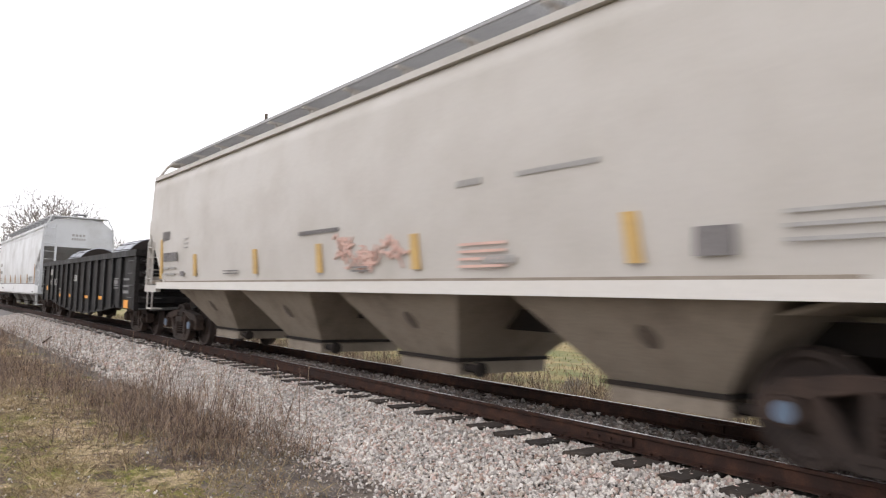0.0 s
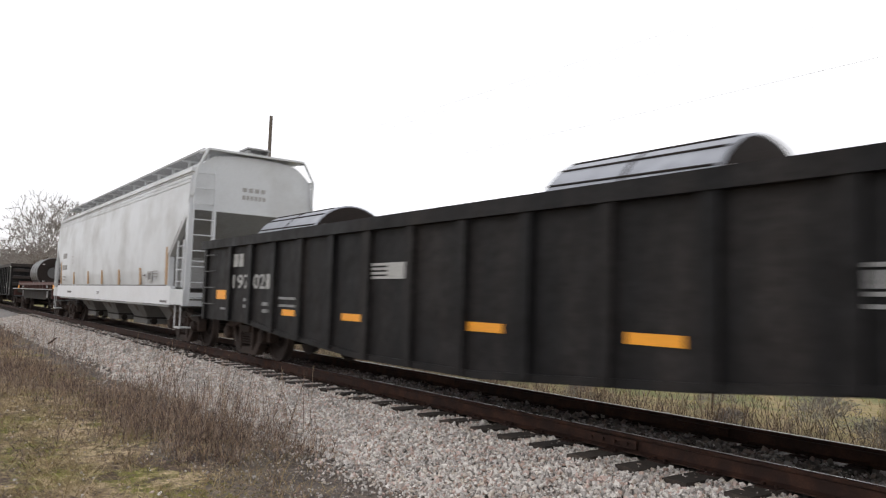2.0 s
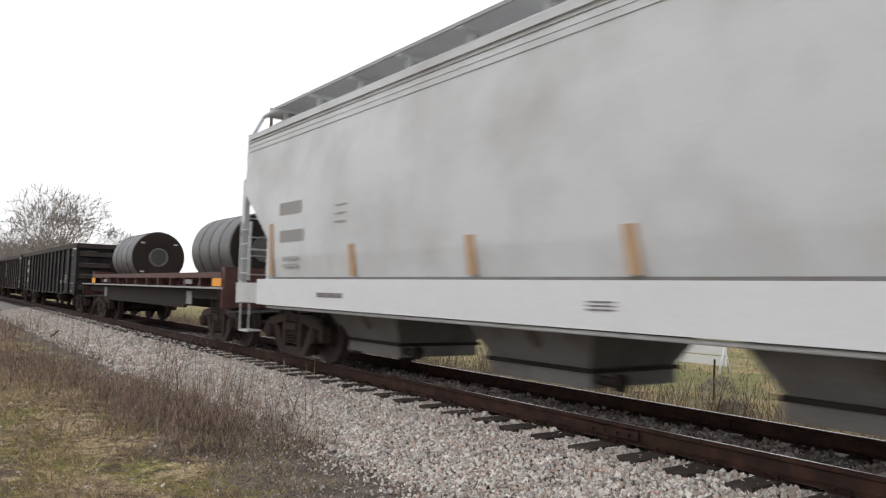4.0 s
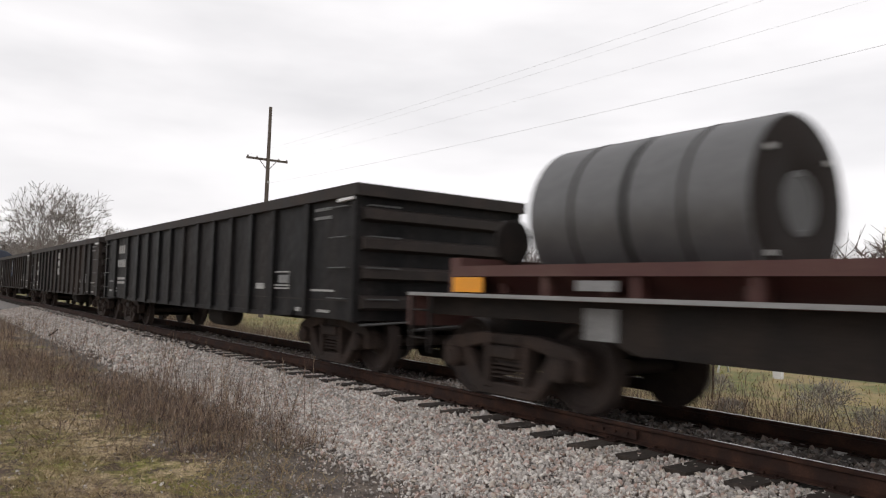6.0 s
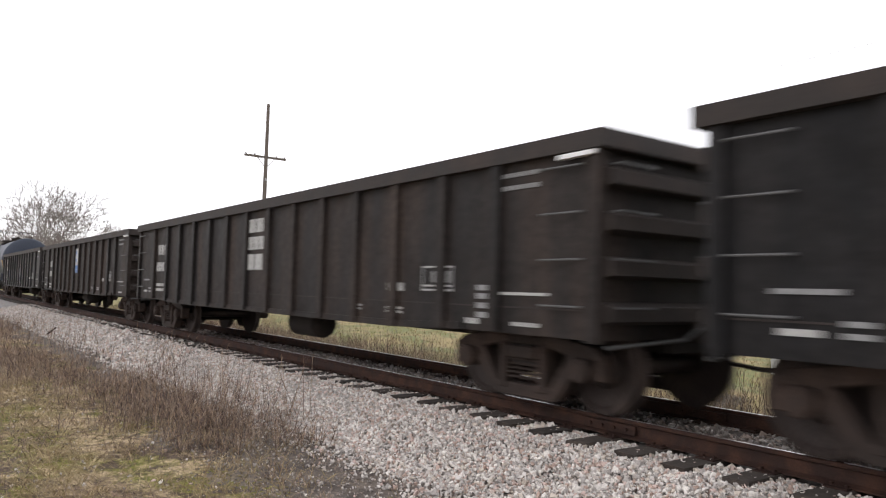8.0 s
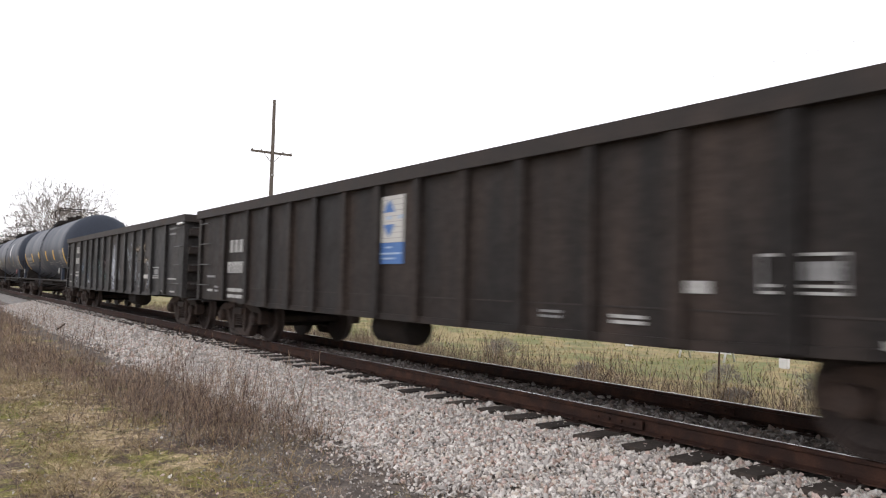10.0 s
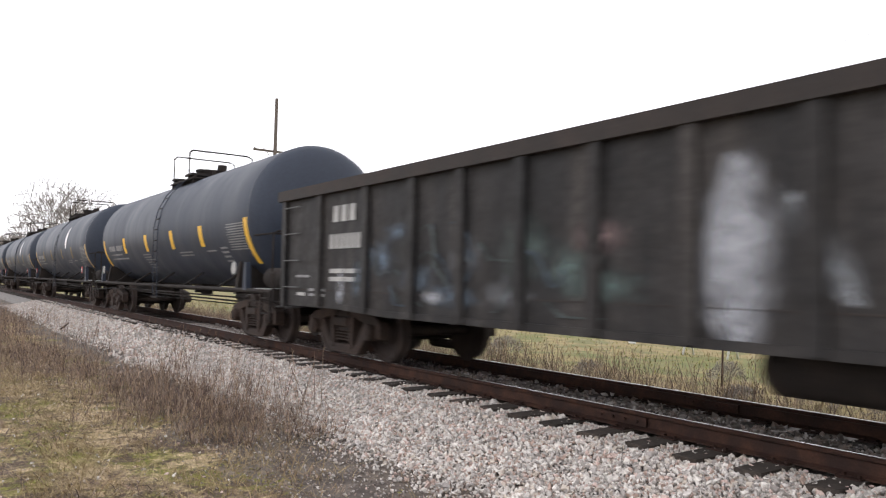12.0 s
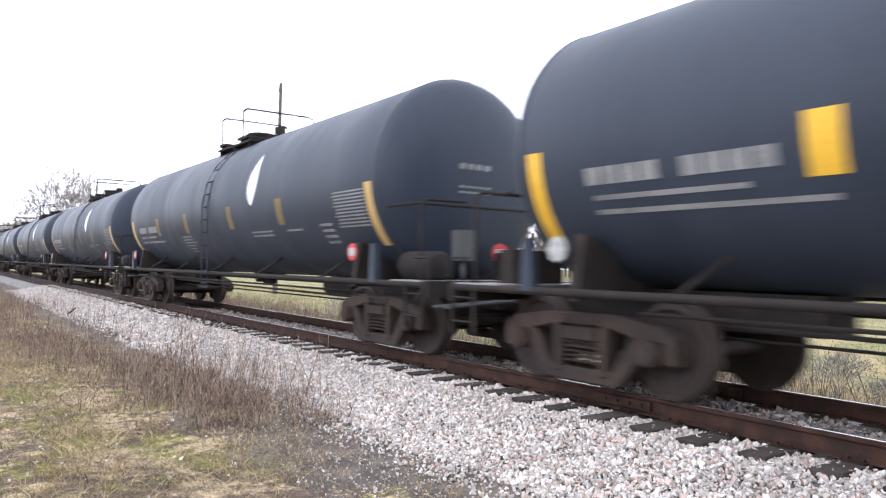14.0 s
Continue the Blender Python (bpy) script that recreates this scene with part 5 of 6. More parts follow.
    soft = [("white", 0.48, 1.5, 0.4, 0.8), ("pink", 1.85, 1.3, 0.2, 0.25), ("white", -5.9, 1.1, 0.2, 0.35),
            ("steel", -4.75, 1.5, 0.4, 0.3), ("steel", -3.9, 1.25, 0.5, 0.2), ("steel", -3.1, 1.05, 0.55, 0.2), ("white", -3.55, 1.02, 0.3, 0.1), ("grey", -2.9, 1.5, 0.4, 0.25),
            ("steel", -4.4, 1.85, 0.35, 0.15), ("teal", -1.9, 1.55, 0.5, 0.4), ("teal", -0.8, 1.2, 0.55, 0.2), ("teal", -1.3, 1.35, 0.5, 0.3), ("pink", -0.9, 1.65, 0.4, 0.2), ("grey", -2.2, 1.1, 0.5, 0.2), ("steel", -5.3, 1.2, 0.35, 0.3)]
    for paint, x, z, rx, rz in soft:
        layer += 1
        y = -1.4735 - 0.0003 * layer
        bm = bmesh.new()
        uv = bm.loops.layers.uv.new("UVMap")
        hub = bm.verts.new((x, y, z))
        rim = []
        for k in range(24):
            q = cloud.uniform(0.75, 1.15)
            rim.append(bm.verts.new((x + rx * q * math.cos(k * math.tau / 24), y, z + rz * q * math.sin(k * math.tau / 24))))
        for k in range(24):
            f = bm.faces.new((hub, rim[k], rim[(k + 1) % 24]))
            for loop in f.loops:
                loop[uv].uv = (1.0 if loop.vert is hub else 0.0, 0.0)
        part("graffiti", bm, SPRAY[paint], car, "soft cloud of faded spray paint")
    for k in range(16):
        layer += 1
        x, z, t = rng.uniform(-5.9, -0.2), rng.uniform(1.0, 1.7), rng.uniform(0, 6)
        bm = bmesh.new()
        row = []
        for j in range(10):
            w = rng.uniform(0.015, 0.04)
            y = -1.4735 - 0.0003 * layer
            row.append((bm.verts.new((x - w, y, z - 0.4 * w)), bm.verts.new((x + w, y, z + 0.4 * w))))
            t += rng.uniform(-0.6, 0.9)
            x, z = x + 0.09 * math.cos(t), min(1.9, max(0.9, z + 0.1 * math.sin(t)))
        for p, q in zip(row, row[1:]):
            bm.faces.new((p[0], p[1], q[1], q[0]))
        part("graffiti", bm, M["paint_faint" if k % 3 else "paint_blue"], car, "worn sprayed scribble")


def tank_car(s0, s1, label, marks, dome=None, logo=False, strips=(-4.4, -2.0, 0.9, 3.6), R=1.47, zc=2.48):
    """Black tank car: s0 and s1 are where the straight shell ends."""
    car, h, L = start_car("tank_car", s0, s1, label, "tank car", "tank cars of the train")
    head = 0.36
    prof = [(-h - head, 0.02)]
    for k in range(1, 9):
        a = k / 8 * math.pi / 2
        prof.append((-h - head * math.cos(a), R * math.sin(a) ** 0.75))
    shell = prof + [(x, R) for x in np.linspace(-h, h, 14)[1:-1]] + [(-x, r) for x, r in prof[::-1]]
    bm = bmesh.new()
    lathe(bm, shell, "x", 64, (0, 0, zc))
    part("tank_shell", bm, M["tank"], car, "dusty black tank shell")
    for x in (-h + 0.02, h - 0.02):
        bm = bmesh.new()
        lathe(bm, [(x - 0.03, R - 0.01), (x - 0.025, R + 0.006), (x + 0.025, R + 0.006), (x + 0.03, R - 0.01)], "x", 64, (0, 0, zc))
        part("weld_band", bm, M["tank"], car)
    end = h + 1.25
    for s in (-1, 1):
        bm = bmesh.new()
        lo, hi = sorted((s * end, s * (h - 2.6)))
        box(bm, lo, hi, -0.3, 0.3, 0.66, 1.02)
        part("stub_sill", bm, M["underframe"], car, bevel=0.02)
        bm = bmesh.new()
        lo, hi = sorted((s * end, s * (end - 0.14)))
        box(bm, lo, hi, -1.42, 1.42, 0.82, 1.03)
        part("end_beam", bm, M["underframe"], car, bevel=0.015)
        bm = bmesh.new()
        lo, hi = sorted((s * (end - 0.14), s * (h + 0.35)))
        box(bm, lo, hi, -1.42, 1.42, 0.99, 1.03)
        part("end_platform", bm, M["grating"], car)
        # saddle over the truck
        bm = bmesh.new()
        x = s * (h - 0.75)
        prism(bm, [(-1.4, 0.9), (1.4, 0.9), (1.3, 1.55), (1.12, 1.5), (0.6, 1.12), (-0.6, 1.12), (-1.12, 1.5), (-1.3, 1.55)], x - 0.07, x + 0.07, "yz")
        part("saddle", bm, M["underframe"], car, bevel=0.015)
        for t in (-1, 1):
            bm = bmesh.new()
            x = s * (h - 0.12)
            prism(bm, [(x - 0.09, 0.98), (x + 0.09, 0.98), (x + 0.05, 1.52), (x - 0.05, 1.52)], t * 1.34, t * 1.44)
            part("corner_brace", bm, M["tank"], car, "upright steel corner brace", 0.01)
            bm = bmesh.new()
            bar(bm, [(s * end, t * 1.4, 1.03), (s * end, t * 1.4, 1.32), (s * (end - 0.35), t * 1.4, 1.32)], 0.016)
            part("corner_grab", bm, M["underframe"], car)
        bm = bmesh.new()
        bar(bm, [(s * (h + 0.2), -1.38, 2.02), (s * (h + 0.62), -1.2, 2.05), (s * (h + 0.62), 1.2, 2.05), (s * (h + 0.2), 1.38, 2.02)], 0.02, 8)
        part("end_hand_rail", bm, M["underframe"], car)
        ladder(car, *sorted((s * (end - 0.1), s * (end - 0.5))), -1.43, 0.45, 1.0, 2, M["underframe"])
        bm = bmesh.new()
        lathe(bm, [(-0.45, 0.05), (-0.42, 0.16), (-0.36, 0.2), (0.36, 0.2), (0.42, 0.16), (0.45, 0.05)], "x", 18, (s * (h + 0.45), -0.95 * s, 1.22))
        part("brake_cylinder", bm, M["underframe"], car)
        bm = bmesh.new()
        box(bm, s * (h + 0.62) - 0.1, s * (h + 0.62) + 0.1, -0.42 * s - 0.12, -0.42 * s + 0.12, 1.3, 1.72)
        bar(bm, [(s * (h + 0.62), -0.42 * s, 1.03), (s * (h + 0.62), -0.42 * s, 1.35)], 0.04)
        part("brake_stand", bm, M["grab"], car, "grey hand brake housing", 0.03)
        # added dark filler box that closes the bright gap between tank ends
        bm = bmesh.new()
        box(bm, s * (h + 0.75) - 0.12, s * (h + 0.75) + 0.12, min(0.15 * s, 0.95 * s), max(0.15 * s, 0.95 * s), 1.03, 1.42)
        part("brake_valve_box", bm, M["underframe"], car, "dark filler box standing in for brake rigging", 0.03)
        bm = bmesh.new()
        bar(bm, [(s * (h + 0.9), -1.3, 1.03), (s * (h + 0.9), -1.3, 2.0), (s * (h + 0.9), -1.22, 2.08), (s * (h + 0.9), -0.6, 2.08)], 0.02, 8)
        part("end_post", bm, M["underframe"], car, "bent steel end post")
        bm = bmesh.new()
        lathe(bm, [(-0.008, 0.02), (-0.008, 0.15), (0.008, 0.15), (0.008, 0.02)], "x", 8, (s * (h + 0.5), 0.35 * s, 1.42))
        pl = part("placard", bm, M["red"], car, "red and white placard")
        bm = bmesh.new()
        x = s * (h + 0.513)
        box(bm, x - 0.004, x + 0.004, 0.35 * s - 0.1, 0.35 * s + 0.1, 1.36, 1.48)
        part("placard_face", bm, M["white"], pl)
        add_coupler(car, s * end, s)
        add_truck(car, s * (h - 0.55))
        # placards in their holders
        bm = bmesh.new()
        lathe(bm, [(-1.485, 0.02), (-1.485, 0.13), (-1.47, 0.13), (-1.47, 0.02)], "y", 8, (s * (h - 0.62), 0, 1.4))
        pl = part("placard", bm, M["red" if marks == "dull" else "white"], car, "placard in its holder on the tank side")
        bm = bmesh.new()
        box(bm, s * (h - 0.62) - 0.09, s * (h - 0.62) + 0.09, -1.492, -1.486, 1.34, 1.46)
        part("placard_face", bm, M["white"], pl)
    # side pipes from end to end
    for t in (-1, 1):
        bm = bmesh.new()
        cyl(bm, (-end + 0.1, t * 1.4, 0.98), (end - 0.1, t * 1.4, 0.98), 0.042, 10)
        part("side_rail", bm, M["underframe"], car, "long tubular side rail")
        for x in np.linspace(-h + 1.9, h - 1.9, 5):
            bm = bmesh.new()
            bar(bm, [(x, t * 1.4, 0.98), (x + 0.25, t * 0.95, 1.33)], 0.025)
            part("rail_bracket", bm, M["underframe"], car)
    bm = bmesh.new()
    bar(bm, [(-h + 1.2, -0.6, 0.72), (h - 1.2, -0.6, 0.68)], 0.022)
    part("brake_pipe", bm, M["underframe"], car)
    for y, z, r in ((-0.95, 0.8, 0.02), (-0.42, 0.6, 0.016), (0.2, 0.86, 0.03)):
        bm = bmesh.new()
        bar(bm, [(-h + 1.2, y, z), (h - 1.2, y, z)], r)
        part("brake_rod", bm, M["underframe"], car)
    bm = bmesh.new()
    cyl(bm, (0, 0, 1.05), (0, 0, 0.75), 0.16, 14)
    cyl(bm, (0, -0.02, 0.86), (0, -0.32, 0.86), 0.07, 10)
    box(bm, -0.35, 0.35, -0.24, 0.24, 0.9, 1.02)
    part("bottom_outlet", bm, M["underframe"], car)
    bm = bmesh.new()
    cyl(bm, (h - 4.6, 0.2, 0.78), (h - 3.4, 0.2, 0.78), 0.2, 14)
    part("air_reservoir", bm, M["underframe"], car)
    # manway, platform and rails on top
    d = (L(dome) if dome else 0.0)
    top = zc + R
    bm = bmesh.new()
    cyl(bm, (d, 0, top - 0.06), (d, 0, top + 0.26), 0.28, 18)
    cyl(bm, (d, 0, top + 0.26), (d, 0, top + 0.32), 0.32, 18)
    part("manway", bm, M["underframe"], car, "bolted round manway")
    for x in (-0.75, 0.62):
        bm = bmesh.new()
        cyl(bm, (d + x, 0.05, top - 0.02), (d + x, 0.05, top + 0.22), 0.1, 10)
        part("valve", bm, M["underframe"], car)
    for x0, x1 in ((-0.62, -0.24), (0.62, 1.25)):
        bm = bmesh.new()
        box(bm, d + x0, d + x1, -0.8, 0.8, top - 0.01, top + 0.05)
        for y in (-0.7, 0.7):
            box(bm, d + x0, d + x1, y - 0.03, y + 0.03, top - 0.26, top)
        part("top_platform", bm, M["underframe"], car, "grating platform across the tank top")
    for x, r in ((-0.48, 0.022), (0.95, 0.025)):
        bm = bmesh.new()
        bar(bm, [(d + x, -0.78, top - 0.2), (d + x, -0.78, top + 0.62), (d + x, -0.7, top + 0.69), (d + x, 0.8, top + 0.69), (d + x + 0.05, 0.92, top + 0.62), (d + x, 0.92, top - 0.2)], r)
        part("platform_rail", bm, M["underframe"], car, "pipe hand rail across the top platform")
    bm = bmesh.new()
    cyl(bm, (d + 0.95, 0.1, top - 0.02), (d + 0.95, 0.1, top + 0.2), 0.07, 10)
    cyl(bm, (d + 0.95, 0.1, top + 0.2), (d + 0.95, 0.1, top + 0.36), 0.13, 12)
    part("relief_valve", bm, M["underframe"], car)
    # ladder that follows the shell
    bm = bmesh.new()
    box(bm, d - 0.5, d + 1.7, -0.88, -0.58, top - 0.15, top - 0.11)
    for x in (-0.35, 0.6, 1.55):
        box(bm, d + x - 0.03, d + x + 0.03, -0.86, -0.5, top - 0.26, top - 0.14)
    part("side_plank", bm, M["underframe"], car, "dark grating plank beside the manway")
    pts = [(-1.5, 0.7), (-1.53, 1.9), (-1.53, 2.5), (-1.44, 2.95), (-1.24, 3.36), (-0.9, 3.74)]
    bm = bmesh.new()
    bar(bm, [(d + 0.55, y, z) for y, z in pts], 0.013)
    side_ladder = part("side_ladder", bm, M["tank"], car, "steel ladder bent over the shell")
    bm = bmesh.new()
    bar(bm, [(d + 0.95, y, z) for y, z in pts], 0.013)
    part("stile", bm, M["tank"], side_ladder)
    for k in range(11):
        z = 0.75 + k * 0.28
        y = np.interp(z, [q[1] for q in pts], [q[0] for q in pts])
        bm = bmesh.new()
        cyl(bm, (d + 0.55, y, z), (d + 0.95, y, z), 0.014, 6)
        part("rung", bm, M["underframe"], side_ladder)
    bm = bmesh.new()
    box(bm, d + 0.5, d + 1.15, -1.55, -1.3, 0.66, 0.7)
    part("ladder_step", bm, M["underframe"], side_ladder)

    def shell_patch(x0, x1, z0, z1, material, name, tag="", lift=0.004, n=6):
        bm = bmesh.new()
        rings = []
        for k in range(n + 1):
            z = z0 + (z1 - z0) * k / n
            rr = R + lift
            y = -math.sqrt(max(0.01, rr * rr - (z - zc) ** 2))
            rings.append((bm.verts.new((x0, y, z)), bm.verts.new((x1, y, z)), bm.verts.new((x0, y + 0.012, z)), bm.verts.new((x1, y + 0.012, z))))
        for a, b in zip(rings, rings[1:]):
            bm.faces.new((a[0], a[1], b[1], b[0])), bm.faces.new((a[2], b[2], b[3], a[3]))
            bm.faces.new((a[0], b[0], b[2], a[2])), bm.faces.new((a[1], a[3], b[3], b[1]))
        bm.faces.new((rings[0][0], rings[0][2], rings[0][3], rings[0][1])), bm.faces.new((rings[-1][0], rings[-1][1], rings[-1][3], rings[-1][2]))
        part(name, bm, material, car, tag)

    y_main = M["yellow"] if marks == "bright" else M["dull_yellow"]
    for x in (-h + 0.22, h - 0.2):
        shell_patch(x - 0.1, x + 0.1, 1.5, 2.38, M["yellow" if marks == "bright" else "ochre"], "reflective_strip", "yellow reflective strip")
    for x in strips:
        shell_patch(x - 0.13, x + 0.13, 1.9, 2.36, y_main, "reflective_strip", "yellow reflective strip")
    for k in range(11):
        z = 1.78 + 0.05 * k
        shell_patch(h - 1.32 + 0.03 * (k % 3), h - 0.36, z, z + 0.022, M["dim_white"], "marking", n=1)
    # stencilled lines below the second strip, and a small panel near the end
    for k in range(6):
        z = 1.46 + 0.07 * k
        shell_patch(strips[1] - 0.52 - 0.03 * k, strips[1] + (0.3 if k == 3 else 0.0) + 0.02 * k, z, z + 0.026, M["dim_white"], "marking", n=1)
    for k in range(4):
        z = 1.55 + 0.09 * k
        shell_patch(h - 1.95, h - 1.55, z, z + 0.04, M["dim_white"], "marking", n=1)
    shell_patch(strips[3] + 0.12, strips[3] + 0.75, 1.78, 1.81, M["dim_white"], "marking", n=1)
    for k in range(9):
        x = -h + 0.9 + k * 0.215
        if k != 4:
            shell_patch(x, x + 0.18, 2.0, 2.16, M["dim_white"], "marking", n=1)
    for z in (1.86, 1.73):
        shell_patch(-h + 0.95, -h + 3.2 - (z - 1.73) * 5, z, z + 0.045, M["dim_white"], "marking", n=1)
    for z in (1.72, 1.79):
        shell_patch(h - 5.0, h - 4.0, z, z + 0.03, M["dim_white"], "marking", n=1)
    bm = bmesh.new()
    for z, n in ((2.62, 4), (2.35, 5), (2.27, 5)):
        for k in range(n):
            yy = -0.3 + 0.6 * k / n
            box(bm, h + head * 0.93, h + head + 0.006, yy, yy + 0.4 / n, z, z + (0.08 if z > 2.5 else 0.03))
    part("marking", bm, M["dim_white"], car)
    if logo:
        bm = bmesh.new()
        n = 14
        lft, rgt = [], []
        for k in range(n + 1):
            z = 2.3 + 0.98 * k / n
            w = 0.23 * math.sin(math.pi * (k / n) ** 0.8) + 0.01
            y = -math.sqrt((R + 0.005) ** 2 - (z - zc) ** 2)
            x = L(logo) + 0.12 * (k / n)
            lft.append(bm.verts.new((x - w, y, z))), rgt.append(bm.verts.new((x + w, y, z)))
        for k in range(n):
            bm.faces.new((lft[k], rgt[k], rgt[k + 1], lft[k + 1]))
        bmesh.ops.solidify(bm, geom=bm.faces[:], thickness=0.006)
        part("emblem", bm, M["board"], car, "white drop-shaped emblem")
    return car, h, L


def build_tanks():
    tank_car(-80.73, -66.97, "dusty black tank car with bright yellow strips", "bright", -74.15, strips=(-3.72, -1.08, 1.5, 3.85), R=1.445, zc=2.465)
    tank_car(-98.43, -83.68, "dusty black tank car with a white drop emblem", "dull", -91.85, -88.4, (-4.35, -1.77, 1.35, 3.95), R=1.5, zc=2.5)
    for a in (-116.3, -134.0, -151.7):
        tank_car(a, a + 14.7, "dusty black tank car with a white drop emblem", "dull", a + 7.0, a + 9.8)
    for a in (-169.4, -187.1, -204.8):
        tank_car(a, a + 14.7, "dusty black tank car with dull strips", "dull", a + 7.0)


build_beige_hopper()
build_short_gondola()
build_grey_hopper()
build_coil_car()
build_tall_gondolas()
build_tanks()


# ---- pole, trees and what lies beyond the track ----
def build_pole():
    pole = thing("utility_pole", "tall weathered timber utility pole with one crossarm", "utility pole", at=(-43.9, 11.5, -0.7))
    bm = bmesh.new()
    cyl(bm, (0, 0, 0), (0.15, 0, 13.4), 0.17, 12, 0.1)
    part("post", bm, M["pole"], pole)
    bm = bmesh.new()
    box(bm, -0.07, 0.07, -1.38, 1.36, 9.95, 10.08)
    part("crossarm", bm, M["pole"], pole, bevel=0.01)
    for s in (-1, 1):
        bm = bmesh.new()
        bar(bm, [(0.1, s * 0.6, 9.98), (0.1, s * 0.05, 9.35)], 0.025)
        part("arm_brace", bm, M["pole"], pole)
    for y in (-1.3, -0.7, 0.75, 1.3):
        bm = bmesh.new()
        lathe(bm, [(-0.0, 0.03), (0.02, 0.06), (0.09, 0.06), (0.1, 0.02)], "x", 8)
        for v in bm.verts:
            v.co = Vector((v.co.y, y + v.co.z, 10.08 + v.co.x))
        part("insulator", bm, M["wire"], pole)
    bm = bmesh.new()
    box(bm, 0.05, 0.35, -0.06, 0.06, 8.5, 8.62)
    part("wire_bracket", bm, M["wire"], pole)
    return pole


def build_wire(y, z, r):
    bm = bmesh.new()
    pts = []
    for k in range(25):
        u = k / 24
        pts.append((-43.9 + 62 * u, 11.5 + y, z - 4 * 0.55 * u * (1 - u)))
    bar(bm, pts, r, 5)
    ob = new("overhead_wire", mesh_of("overhead_wire", bm, M["wire"]))
    tagged(ob, "thin grey overhead wire strung from the pole", "wire", "overhead wires")


def tree(name, at, height, spread, seed, levels=6, label="leafless grey-brown deciduous tree", twig=0.012, stems=6, foot=0.12):
    """A bare tree: trunk, limbs and ever finer twigs."""
    rng = random.Random(seed)
    trunk, crown = bmesh.new(), bmesh.new()

    def grow(p, d, length, r, level):
        q, rr = p, r
        segs = 3 if level < 3 else 2
        for k in range(segs):
            d2 = (d + Vector((rng.uniform(-1, 1), rng.uniform(-1, 1), rng.uniform(-0.2, 0.6))) * 0.17).normalized()
            q2 = q + d2 * length / segs
            r2 = max(twig * 0.6, rr * 0.92)
            cyl(trunk if level < 2 else crown, q, q2, rr, 7 if level < 2 else 3, r2, caps=False)
            q, d, rr = q2, d2, r2
        if level >= levels:
            return
        n = stems if not level else rng.choice((2, 3, 3)) if level < 4 else 3
        for k in range(n):
            ang = rng.uniform(0.3, 0.75) if level else (0.12 if k == 0 else rng.uniform(0.35, 1.0))
            u = Matrix.Rotation(rng.uniform(-0.5, 0.5) + k * math.tau / n, 3, d) @ d.orthogonal().normalized()
            nd = (d * math.cos(ang) + u * math.sin(ang) * spread).normalized()
            grow(q, nd, (height * 0.235 if not level else length) * rng.uniform(0.68, 0.9), max(twig, rr * rng.uniform(0.55, 0.72)), level + 1)

    grow(Vector((0, 0, 0)), Vector((0, 0, 1)), height * foot, height * (0.026 if foot > 0.05 else 0.009), 0)
    t = thing(name, label, "tree" if height > 3 else "shrub", at=at)
    part("trunk", trunk, M["bark"], t)
    part("crown", crown, M["bark"], t, "fine bare twigs")
    return t


def build_trees():
    tree("bare_tree", (-105, 9.6, -0.8), 16.3, 1.12, 4, 7, twig=0.026)
    tree("bare_tree", (-150, 8.5, -0.8), 12.5, 1.1, 9, 6, twig=0.04)
    for k, (x, y, hh) in enumerate(((-62, 112, 10), (-48, 118, 12), (-40, 120, 11), (-29, 118, 9), (-75, 120, 10), (-100, 130, 11), (-130, 135, 10), (-160, 140, 12))):
        tree("bare_tree", (x, y, -1.2), hh, 1.1, 20 + k, 5, twig=0.05)
    # low brush beside the far rail
    for k, (x, y, hh) in enumerate(((-5.6, 4.9, 0.95), (-8.5, 6.5, 0.6), (-3.6, 4.2, 0.8), (-14, 5.5, 0.8), (-24, 6, 1.0), (-6.6, 4.0, 0.5), (-4.7, 4.6, 0.6), (-10.5, 4.8, 0.5))):
        tree("bare_shrub", (x, y, -0.68), hh * 1.25, 1.3, 40 + k, 5, "leafless brown shrub beside the track", 0.0035, 11, 0.03)


def far_woods():
    """Bare far trees: a leaning trunk that splits again and again into fine rising twigs."""
    rng = random.Random(8)
    bm = bmesh.new()
    for k in range(460):
        x, y = -420 + 400 * rng.random(), 150 + rng.uniform(0, 30)
        if k % 3 == 0:
            x, y = rng.uniform(-460, -230), rng.uniform(20, 60)
        hgt = rng.uniform(13, 22)
        fork = Vector((x + rng.uniform(-0.5, 0.5), y, hgt * rng.uniform(0.15, 0.35)))
        cyl(bm, (x, y, -1.5), fork, 0.24, 4, 0.18, caps=False)
        for j in range(6):
            a, out = rng.uniform(0, math.tau), rng.uniform(0.1, 0.3) * hgt
            limb = fork + Vector((out * math.cos(a), out * math.sin(a), hgt * rng.uniform(0.2, 0.5)))
            cyl(bm, fork, limb, 0.17, 3, 0.1, caps=False)
            for i in range(9):
                a, start = rng.uniform(0, math.tau), fork.lerp(limb, rng.uniform(0.35, 1.0))
                reach = rng.uniform(0.08, 0.24) * hgt
                cyl(bm, start, start + Vector((reach * math.cos(a), reach * math.sin(a), reach * rng.uniform(0.3, 1.3))), 0.1, 3, 0.04, caps=False)
    tagged(new("far_woods", mesh_of("far_woods", bm, M["far_wood"])), "distant leafless brown wood along the horizon", "woods", kind="stuff")


